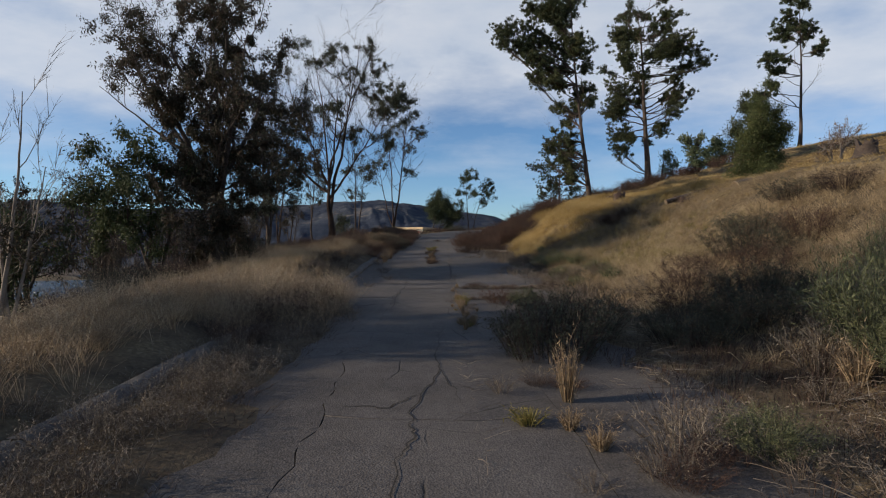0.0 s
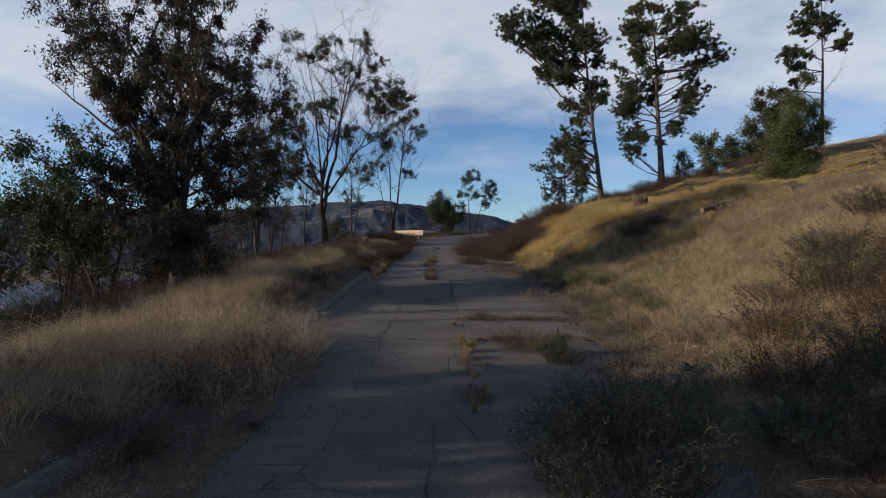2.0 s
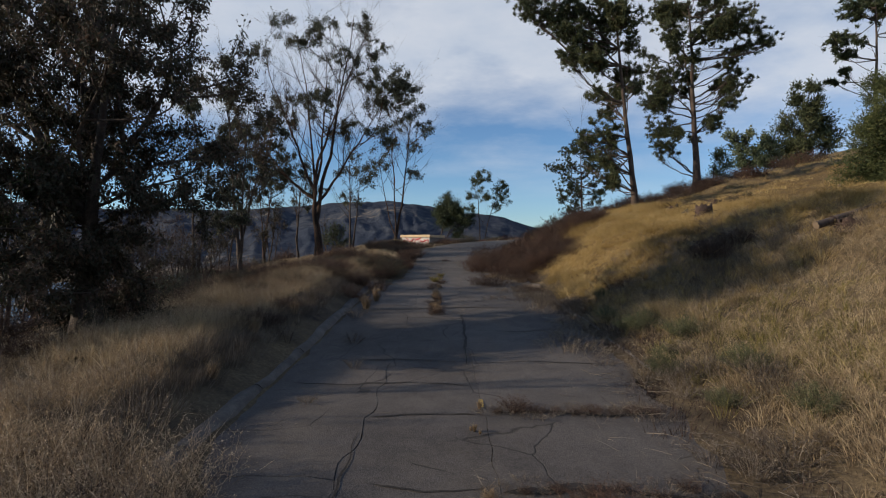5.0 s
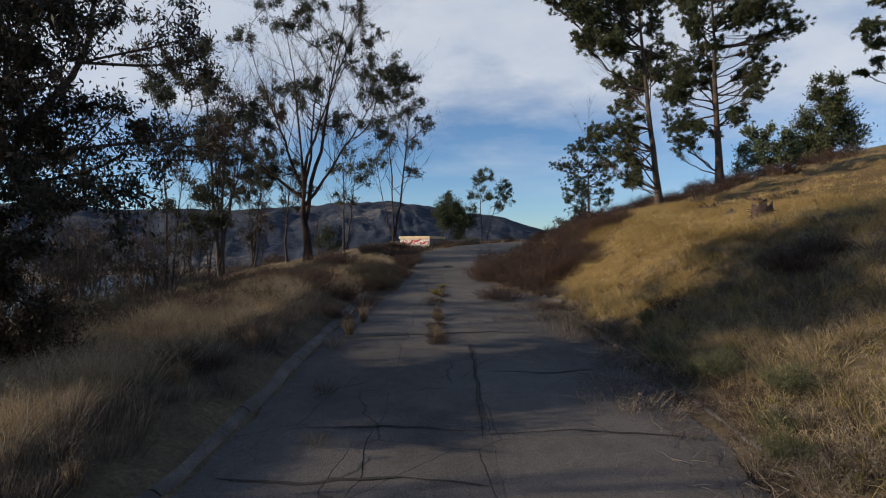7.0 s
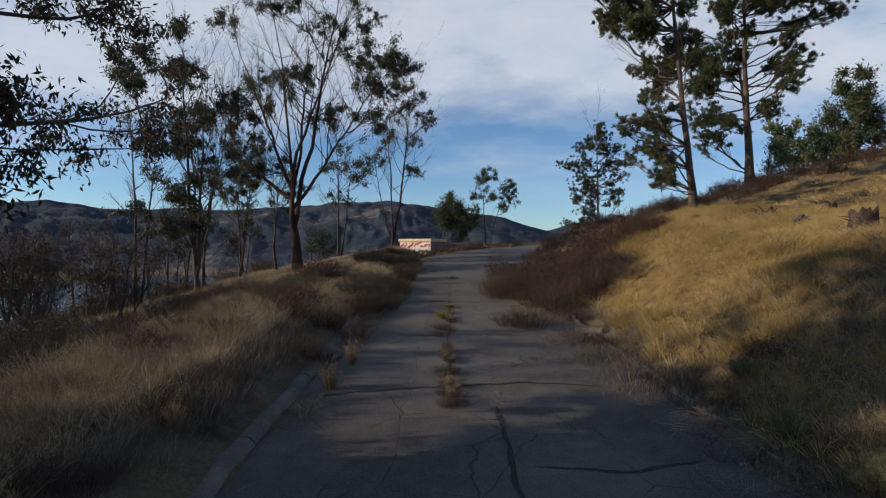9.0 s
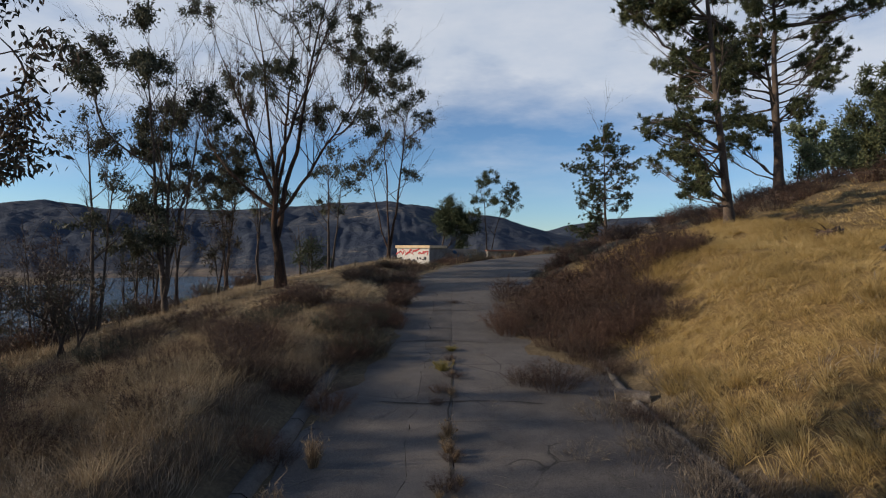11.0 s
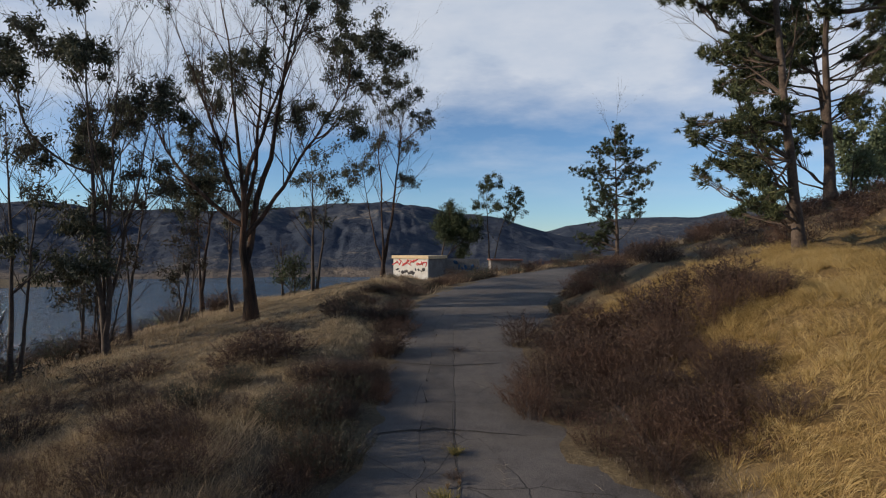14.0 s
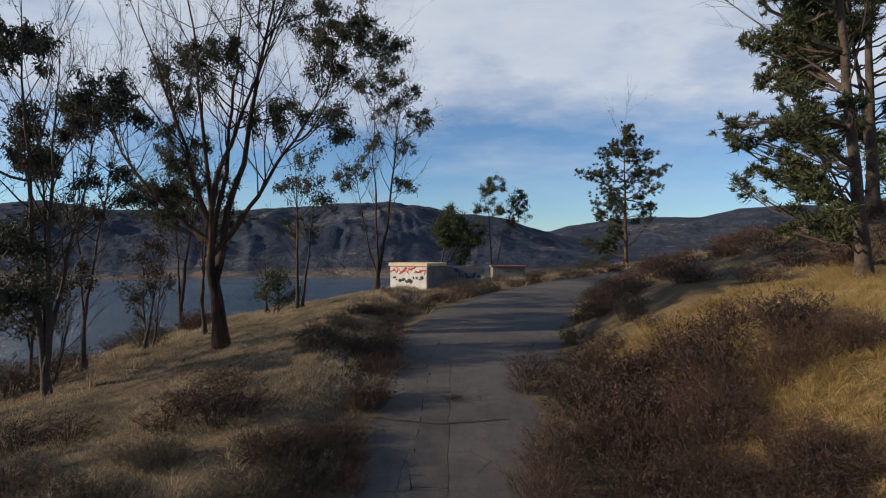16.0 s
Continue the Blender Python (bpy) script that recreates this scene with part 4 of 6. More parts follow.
PINE_TALL = [(-3.2, 15.0, 1.4), (-1.0, 15.6, 1.1), (1.1, 15.0, 1.1), (-3.2, 12.2, 1.3), (-0.1, 12.2, 1.3), (2.4, 12.8, 1.3), (4.3, 13.1, 0.9), (3.0, 10.9, 0.7), (-3.2, 9.7, 1.5), (-0.7, 9.7, 1.1), (2.4, 8.4, 1.0), (-3.2, 7.5, 1.4), (-2.6, 5.3, 1.3), (2.1, 7.2, 0.7), (1.1, 5.3, 0.9), (-3.2, 3.5, 0.8), (-1.8, 17.4, 0.9), (3.4, 15.0, 1.1), (4.6, 11.7, 0.9), (3.6, 9.6, 0.9), (1.4, 16.6, 1.0), (0.2, 17.6, 0.8)]
PINE_SMALL = [(0.0, 15.2, 0.9), (-0.9, 14.0, 1.0), (0.9, 13.9, 1.1), (-2.4, 12.6, 0.9), (0.1, 12.4, 1.3), (2.3, 12.2, 0.9), (-4.0, 10.4, 1.0), (-1.6, 10.4, 1.3), (1.5, 10.2, 1.3), (3.6, 10.7, 0.8), (-3.0, 8.2, 1.1), (-0.4, 8.2, 1.3), (2.4, 8.0, 1.1), (3.5, 6.6, 0.6), (-2.9, 6.0, 1.0), (-0.4, 6.2, 1.2), (1.9, 5.8, 0.9), (-2.4, 3.8, 1.1), (-0.6, 3.9, 1.0), (-2.8, 2.0, 1.3), (-1.2, 2.2, 1.0)]
PINE_RIDGE = [(-2.6, 12.8, 0.8), (-3.0, 10.0, 1.1), (-2.0, 9.2, 0.7), (-0.6, 13.8, 1.3), (1.1, 12.8, 1.3), (2.1, 10.7, 0.8), (-3.6, 6.7, 0.5), (-0.7, 16.5, 1.4), (0.4, 17.6, 1.1)]
CONE_NEAR = [(0.3, 5.6, 0.35), (0.2, 5.0, 0.5), (-0.1, 4.3, 0.6), (0.6, 3.9, 0.6), (-0.4, 3.3, 0.75), (0.4, 2.8, 0.85), (0.9, 2.3, 0.75), (-0.8, 2.1, 0.8), (0.1, 1.5, 0.95), (0.9, 1.1, 0.85), (-0.7, 0.8, 0.85), (0.1, 0.5, 0.8)]
CONE_FAR = [(0.2, 11.4, 1.1), (-0.9, 10.0, 1.1), (1.1, 9.7, 1.2), (0.0, 8.4, 1.6), (2.0, 7.6, 1.5), (-1.7, 7.4, 1.5), (0.2, 5.6, 1.9), (2.4, 5.0, 1.5), (-2.2, 4.8, 1.5), (0.0, 3.0, 1.9), (1.8, 2.2, 1.5), (-1.6, 2.2, 1.4)]
PALE_BUSH = [(-2.8, 5.6, 0.7), (-2.0, 4.0, 0.9), (-0.4, 4.0, 0.8), (1.2, 5.3, 1.0), (2.0, 3.6, 1.1), (-1.3, 5.2, 0.7), (0.2, 2.6, 1.0), (-1.6, 2.4, 0.9)]
FORK_TREE = [(-0.1, 12.4, 1.3), (-1.6, 9.5, 0.7), (0.4, 9.1, 0.9), (2.6, 9.7, 1.2), (3.7, 8.6, 0.7), (2.6, 7.5, 0.7), (-1.9, 7.4, 0.6), (3.4, 10.8, 0.9), (-0.8, 11.1, 0.9)]
DARK_PINE = [(1.0, 7.7, 0.9), (0.1, 6.0, 1.5), (1.9, 6.0, 1.6), (1.0, 4.4, 1.9), (3.0, 4.4, 1.6), (4.4, 4.4, 0.9), (3.0, 2.4, 1.0)]

GUM_RED = (0.14, 0.044, M_RED_LEAF)
NEEDLE = (0.21, 0.05, M_NEEDLE)
build_tree("gum_tree", "large dark eucalyptus with a dense drooping crown beside the road", (-9.1, 22.0), [(-0.6, 10.5, 0.30, 0.3), (1.6, 9.6, 0.17, -0.3), (-3.0, 9.3, 0.15, 0.4), (-4.6, 10.4, 0.13, -0.5), (-5.2, 8.0, 0.09, 0.5)],
           GUM_BIG, GUM_RED, M_DARK_BARK, "gum", "roadside gum trees", 128000, 1.9, 18, seed=1, pull=0.6, fork=2.6, tight=0.42, core=2.3)
build_tree("gum_tree", "small green eucalyptus sapling under the large one", (-10.9, 20.6), [(-0.3, 5.2, 0.10, -0.1), (0.7, 4.6, 0.07, 0.1), (-1.0, 4.2, 0.07, -0.1)],
           GUM_LOW, (0.15, 0.055, M_GREEN_LEAF), M_DARK_BARK, "gum", "roadside gum trees", 16000, 1.2, 4, seed=2)
build_tree("gum_tree", "tall open eucalyptus with pale forked stems and sparse leaves", (-10.2, 50.4), [(-2.6, 18.0, 0.29, 0.6), (2.4, 18.6, 0.17, -0.5), (0.4, 17.0, 0.13, 0.2), (5.2, 13.0, 0.12, -0.3), (-4.6, 9.6, 0.13, -0.6), (-4.4, 16.0, 0.12, -0.3), (3.6, 16.0, 0.12, -0.5)],
           GUM_MAIN, (0.18, 0.05, M_GUM_LEAF), M_STREAK, "gum", "roadside gum trees", 46000, 2.4, 90, seed=3, fork=3.0, wild=0.075)
build_tree("gum_tree", "slender twin-stemmed eucalyptus with a light crown", (-6.6, 72), [(0.3, 19.5, 0.20, -0.2), (2.0, 17.0, 0.15, 0.2), (-2.0, 10.6, 0.08, -0.2)],
           GUM_TWIN, (0.26, 0.07, M_GUM_LEAF), M_STREAK, "gum", "roadside gum trees", 13000, 1.5, 40, seed=4, fork=1.2, wild=0.06)
build_tree("gum_tree", "slim eucalyptus on the bank with dark tufts of leaves", (-14.7, 46.5), [(-2.2, 13.2, 0.15, 0.2), (0.6, 12.5, 0.12, -0.2), (-0.7, 14.4, 0.13, 0.1), (1.9, 10.4, 0.09, -0.2)],
           GUM_SHORE, (0.22, 0.065, M_GUM_LEAF), M_DARK_BARK, "gum", "lake bank gum trees", 21000, 1.6, 50, seed=5, fork=1.0, wild=0.065)
for x, y, h, n in ((-16.4, 51.0, 12.5, 9000), (-13.2, 55.5, 9.0, 5000)):
    build_tree("gum_tree", "thin dark-stemmed eucalyptus among the bank trees", (x, y), [(-0.5, h, 0.11, 0.2), (0.9, h * 0.86, 0.08, -0.2)],
               [(-0.9, h * 0.93, 0.7), (0.6, h * 0.84, 0.7), (-1.3, h * 0.72, 0.6), (1.2, h * 0.66, 0.6), (0.0, h * 0.55, 0.5)],
               (0.2, 0.06, M_GUM_LEAF), M_DARK_BARK, "gum", "lake bank gum trees", n, 1.2, 22, seed=int(-x * 10), fork=1.2, wild=0.06)
build_tree("gum_tree", "slim eucalyptus near the lake with a sparse crown", (-20.0, 66.5), [(-0.6, 13.8, 0.19, 0.3), (0.9, 12.5, 0.14, -0.1)],
           GUM_FAR, (0.26, 0.075, M_GUM_LEAF), M_STREAK, "gum", "lake bank gum trees", 11000, 1.5, 36, seed=6, fork=2.2, wild=0.07)
build_tree("gum_tree", "thin nearly bare eucalyptus sapling on the bank", (-9.3, 59), [(-0.3, 8.8, 0.11, 0.1), (0.9, 7.4, 0.09, -0.1)],
           GUM_THIN, (0.26, 0.07, M_GUM_LEAF), M_GUM_BARK, "gum", "lake bank gum trees", 2200, 0.9, 20, seed=7)
build_tree("gum_tree", "thin grey half-dead eucalyptus above the lake", (-17.0, 44.5), [(-0.4, 10.5, 0.10, 0.2), (0.8, 8.5, 0.07, 0.0)],
           [(-0.6, 9.2, 0.5), (0.8, 7.4, 0.5), (0.1, 5.2, 0.4)], (0.22, 0.06, M_GUM_LEAF), M_DARK_BARK, "gum", "lake bank gum trees", 1400, 0.8, 24, seed=8)
build_tree("pine_tree", "tall pine leaning downhill with dense dark green needles", (11.8, 44.0), [(-1.9, 16.8, 0.19, -0.2)],
           PINE_LEAN, NEEDLE, M_PINE_BARK, "pine", "pines on the slope", 104000, 1.8, 4, seed=11)
build_tree("pine_tree", "tall two-stemmed pine with tiered dark green branches", (21.0, 55.6), [(-1.7, 17.8, 0.31, 0.1), (-0.7, 14.5, 0.20, 0.2)],
           PINE_TALL, NEEDLE, M_PINE_BARK, "pine", "pines on the slope", 138000, 2.2, 12, seed=12)
build_tree("pine_tree", "young open pine with tufted branches by the bend", (19.2, 90.0), [(-0.2, 15.8, 0.22, 0.1)],
           PINE_SMALL, (0.25, 0.055, M_NEEDLE_DARK), M_PINE_BARK, "pine", "pines on the slope", 40000, 1.9, 5, seed=13)
build_tree("pine_tree", "slender high-crowned pine on the ridge", (39.0, 60.0), [(-0.4, 17.5, 0.20, 0.3)],
           PINE_RIDGE, (0.30, 0.11, M_NEEDLE_DARK), M_PINE_BARK, "pine", "pines on the slope", 14000, 1.3, 6, seed=14)
build_tree("conifer_bush", "dense bushy green conifer on the hilltop", (19.5, 33.7), [(0.2, 5.4, 0.12, 0.0)],
           CONE_NEAR, (0.15, 0.04, M_CONIFER), M_PINE_BARK, "bush", "hilltop conifers", 44000, 0.9, 0, seed=15)
build_tree("conifer_bush", "broad dense green conifer on the far hilltop", (43.0, 76.0), [(0.1, 11.6, 0.2, 0.0)],
           CONE_FAR, (0.36, 0.14, M_NEEDLE), M_PINE_BARK, "bush", "hilltop conifers", 22000, 1.2, 0, seed=16)
build_tree("wild_shrub", "pale green leafy shrub on the hilltop", (34.0, 70.0), [(-1.8, 5.0, 0.10, 0.0), (1.2, 5.0, 0.10, 0.1), (-0.3, 4.4, 0.07, 0.0)],
           PALE_BUSH, (0.30, 0.20, M_PALE_LEAF), M_GUM_BARK, "bush", "hilltop shrubs", 5200, 0.8, 6, seed=17, category="shrub")
build_tree("gum_tree", "small forked tree with tufted dark crowns on the crest", (4.8, 99.0), [(-0.3, 12.4, 0.15, 0.2), (2.9, 10.6, 0.11, -0.5)],
           FORK_TREE, (0.28, 0.085, M_NEEDLE_DARK), M_GUM_BARK, "gum", "crest trees", 9000, 1.2, 3, seed=18)
build_tree("pine_tree", "broad low dark pine behind the block building", (-2.0, 100.0), [(1.4, 7.2, 0.18, -0.4), (3.0, 5.4, 0.10, -0.3)],
           [(a * 1.15, b * 1.12, r * 1.1) for a, b, r in DARK_PINE], (0.40, 0.09, M_NEEDLE_DARK), M_GUM_BARK, "bush", "crest trees", 17000, 1.4, 0, z=3.2, seed=19)
build_tree("wild_shrub", "twiggy reddish shrub on the hill", (18.0, 25.0), [(-0.6, 1.7, 0.04, 0.0), (0.6, 1.8, 0.04, 0.0), (0.0, 1.9, 0.04, 0.0)],
           [(-0.5, 1.2, 0.5), (0.5, 1.3, 0.5), (0.0, 1.6, 0.5), (0.8, 0.8, 0.4), (-0.8, 0.8, 0.4)], (0.07, 0.03, M_RUST), M_DEAD, "bush", "hilltop shrubs", 1800, 0.5, 16, seed=20, category="shrub")
build_tree("wild_shrub", "sparse light green shrub beside the tall pine", (22.6, 56.5), [(0.2, 3.0, 0.06, 0.0), (0.9, 2.6, 0.05, 0.0)],
           [(0.2, 2.6, 0.7), (1.0, 2.0, 0.7), (0.4, 1.2, 0.7)], (0.24, 0.10, M_PALE_LEAF), M_GUM_BARK, "bush", "hilltop shrubs", 1300, 0.6, 10, seed=21, category="shrub")
build_tree("wild_shrub", "dark green shrub under the bank saplings", (-11.0, 60.5), [(0.0, 2.8, 0.07, 0.0)],
           [(-0.5, 1.9, 0.9), (0.4, 2.4, 0.8), (0.3, 1.1, 0.9)], (0.2, 0.07, M_GREEN_LEAF), M_DARK_BARK, "bush", "bank shrubs", 1500, 0.7, 2, seed=22, category="shrub")

# trees lower on the lake side; those beside and behind the camera are unseen
LOW_GUM = [(-1.6, 5.6, 1.3), (0.2, 6.6, 1.4), (1.5, 5.3, 1.2), (-0.7, 4.0, 1.3), (0.9, 3.4, 1.2), (-1.9, 3.2, 1.1), (0.1, 2.2, 1.2), (2.0, 3.9, 0.9)]
# entries 0, 1, 3: added out of view to shade the road and slope
for k, (x, y, n, h) in enumerate([(-14.8, 6.3, 40000, 1.7), (-12.5, -5.0, 10000, 1.3), (-19.0, 20.0, 7000, 0.8), (-28.0, 25.6, 9000, 2.1), (-22.0, 35.0, 7000, 1.1), (-15.3, 19.0, 4500, 0.5), (-18.0, 23.5, 6000, 0.7), (-23.0, 28.0, 6000, 1.0), (-25.0, 41.0, 6000, 0.9)]):
    # crowns 0 and 3 keep only high clumps so sun passes beneath
    cl = [(a * h, b * h, r * h) for a, b, r in LOW_GUM if b > (3.3 if k == 0 else 5.0 if k == 3 else 0.0)]
    build_tree("gum_tree", "dense low dark green eucalyptus on the lake side, some unseen and added for shade", (x, y), [(-0.5 * h, 6.2 * h, 0.14, 0.1), (1.0 * h, 5.4 * h, 0.10, 0.0), (-1.5 * h, 5.0 * h, 0.09, 0.0)],
               cl, (0.17, 0.06, M_GREEN_LEAF if k % 2 else M_RED_LEAF), M_DARK_BARK, "gum", "lake side gum trees", n, 1.5, 6, turn=40.0 * k, seed=30 + k)
for k, (x, y, h) in enumerate([(-13.2, 16.5, 7.0), (-14.6, 15.2, 6.0), (-27.0, 44.0, 6.5), (-24.0, 50.0, 7.0), (-31.0, 55.0, 7.0), (-29.0, 47.0, 5.0), (-21.5, 47.5, 6.0), (-26.0, 62.0, 7.0), (-35.0, 62.0, 7.5), (-12.4, 63.0, 4.5), (-16.2, 48.4, 5.5), (-18.6, 51.0, 6.0), (-14.8, 53.0, 5.0)]):
    build_tree("bare_tree", "leafless grey sapling on the bank above the water", (x, y), [(0.25 * (-1) ** k * h / 4, h, 0.075, 0.2), (-0.5, h * 0.8, 0.05, -0.2), (0.8, h * 0.7, 0.045, 0.1)],
               [(0.4, h * 0.45, 0.4)] if k % 2 else [(-0.4, h * 0.5, 0.6), (0.5, h * 0.75, 0.7), (0.1, h * 0.95, 0.5)] if k > 8 else [(-0.3, h * 0.3, 0.6), (0.4, h * 0.4, 0.6)], (0.16, 0.05, M_RED_LEAF), M_GREY_WOOD if k < 2 else M_DARK_BARK, "gum", "bare bank saplings", 250 if k % 2 else 1200 if k < 9 else 2600, 0.7, 22, seed=50 + k)

for k, (x, y, h) in enumerate([(-15.5, 34.5, 3.6), (-17.5, 38.0, 4.6), (-19.5, 40.0, 5.0), (-16.8, 42.0, 4.2), (-21.5, 43.5, 5.4), (-18.5, 36.0, 4.4), (-14.0, 38.5, 3.2), (-23.5, 38.5, 5.2)]):
    build_tree("bare_tree", "grey twiggy half-bare small tree on the lake bank", (x, y), [(0.4, h, 0.06, 0.2), (-0.9, h * 0.85, 0.05, -0.2), (1.1, h * 0.75, 0.045, 0.1), (-0.2, h * 0.7, 0.04, 0.3)],
               [(0.3, h * 0.85, 0.7), (-0.8, h * 0.7, 0.7), (1.0, h * 0.6, 0.7), (-0.2, h * 0.45, 0.7)], (0.12, 0.035, M_BROWN if k % 2 else M_RED_LEAF), M_DARK_BARK, "gum", "bare bank trees", 2600, 0.8, 26, seed=90 + k)

# ---- block building on the crest ----
M_PLASTER = surface("white_plaster", [(0.3, (0.36, 0.33, 0.30)), (0.5, (0.58, 0.55, 0.50)), (0.7, (0.72, 0.70, 0.66))], 1.2, 12.0, 0.9, 0.3, 0.01)
M_BAND = surface("cream_fascia", [(0.3, (0.50, 0.36, 0.20)), (0.6, (0.68, 0.52, 0.32))], 1.2, 12.0, 0.8, 0.2, 0.01)
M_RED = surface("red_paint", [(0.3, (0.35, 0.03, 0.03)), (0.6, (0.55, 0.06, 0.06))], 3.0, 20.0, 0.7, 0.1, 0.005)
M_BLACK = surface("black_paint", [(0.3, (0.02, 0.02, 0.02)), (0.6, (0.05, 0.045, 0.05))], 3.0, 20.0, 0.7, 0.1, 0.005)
M_BLOCK = surface("grey_block", [(0.3, (0.09, 0.083, 0.077)), (0.5, (0.16, 0.152, 0.145)), (0.7, (0.25, 0.235, 0.22))], 1.0, 9.0, 0.95, 0.4, 0.01)
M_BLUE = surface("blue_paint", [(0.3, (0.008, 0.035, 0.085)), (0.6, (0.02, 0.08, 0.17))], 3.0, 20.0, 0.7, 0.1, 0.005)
M_ROOF = surface("rust_roof", [(0.3, (0.10, 0.045, 0.035)), (0.6, (0.20, 0.09, 0.07))], 3.0, 20.0, 0.9, 0.3, 0.01)


def box_mesh(name, x0, x1, y0, y1, z0, z1, mat, bevel=0.01):
    bm = bmesh.new()
    bmesh.ops.create_cube(bm, size=1)
    for v in bm.verts:
        v.co = Vector((x0 + (x1 - x0) * (v.co.x + 0.5), y0 + (y1 - y0) * (v.co.y + 0.5), z0 + (z1 - z0) * (v.co.z + 0.5)))
    bmesh.ops.bevel(bm, geom=bm.edges[:], offset=bevel, segments=1, affect="EDGES")
    me = bpy.data.meshes.new(name)
    bm.to_mesh(me)
    bm.free()
    me.materials.append(mat)
    return me


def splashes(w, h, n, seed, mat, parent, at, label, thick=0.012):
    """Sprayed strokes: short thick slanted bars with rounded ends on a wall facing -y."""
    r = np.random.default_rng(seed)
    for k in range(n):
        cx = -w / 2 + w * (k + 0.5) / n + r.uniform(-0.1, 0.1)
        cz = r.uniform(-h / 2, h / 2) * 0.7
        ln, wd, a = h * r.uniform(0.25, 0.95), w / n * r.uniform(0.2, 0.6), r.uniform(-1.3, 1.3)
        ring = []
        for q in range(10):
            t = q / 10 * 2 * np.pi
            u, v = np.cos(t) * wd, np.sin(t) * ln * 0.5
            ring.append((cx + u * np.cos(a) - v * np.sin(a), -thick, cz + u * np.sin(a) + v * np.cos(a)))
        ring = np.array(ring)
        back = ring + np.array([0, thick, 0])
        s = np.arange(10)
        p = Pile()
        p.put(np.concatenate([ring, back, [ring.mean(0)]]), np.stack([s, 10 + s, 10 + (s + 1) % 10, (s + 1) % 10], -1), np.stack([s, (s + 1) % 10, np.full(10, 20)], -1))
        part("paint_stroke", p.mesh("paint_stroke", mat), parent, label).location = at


bld = thing("block_building", "small derelict white block building covered in red and black graffiti", "building", at=(-4.9, 86.0, 2.15), turn=-26.0)
front_wall = part("wall", box_mesh("wall", -2.6, 1.9, 0.0, 0.2, -0.6, 2.6, M_PLASTER), bld, "white plastered front wall with graffiti")
# right side wall: its shade is put in as a darker grey material
part("wall", box_mesh("wall", 1.7, 1.9, 0.203, 4.4, -0.6, 2.6, M_BLOCK), bld, "side wall coloured grey for its shade")
part("wall", box_mesh("wall", -2.6, -2.4, 0.203, 4.4, -0.6, 2.6, M_BLOCK), bld, "grey block side wall")
part("wall", box_mesh("wall", -2.397, 1.697, 4.2, 4.4, -0.6, 2.6, M_BLOCK), bld, "grey block rear wall")
part("roof", box_mesh("roof", -2.75, 2.05, -0.15, 4.55, 2.603, 2.95, M_BAND), bld, "flat roof with a cream fascia")
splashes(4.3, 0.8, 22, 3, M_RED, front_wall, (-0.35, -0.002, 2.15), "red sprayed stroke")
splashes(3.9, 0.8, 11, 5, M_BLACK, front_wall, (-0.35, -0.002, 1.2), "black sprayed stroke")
low = thing("block_wall", "low grey block wall with dark blue graffiti", "wall", at=(0.6, 90.0, 2.7), turn=4.0)
low_face = part("wall", box_mesh("wall", -2.3, 2.2, 0.0, 0.2, -0.6, 2.0, M_BLOCK), low)
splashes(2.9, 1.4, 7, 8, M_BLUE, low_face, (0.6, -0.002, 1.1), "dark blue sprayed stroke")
shed = thing("shed", "low shed with a rusty flat roof in the brush", "shed", at=(6.6, 96.0, 2.5), turn=3.0)
part("wall", box_mesh("wall", -2.0, 2.0, 0.0, 2.5, -0.8, 1.9, M_BLOCK), shed)
part("roof", box_mesh("roof", -2.2, 2.2, -0.2, 2.7, 1.903, 2.1, M_ROOF), shed, "rust-brown roof")

# ---- logs and stumps ----
M_CUT = surface("cut_wood", [(0.3, (0.12, 0.085, 0.055)), (0.6, (0.27, 0.20, 0.13))], 4.0, 30.0, 0.9, 0.3, 0.005)


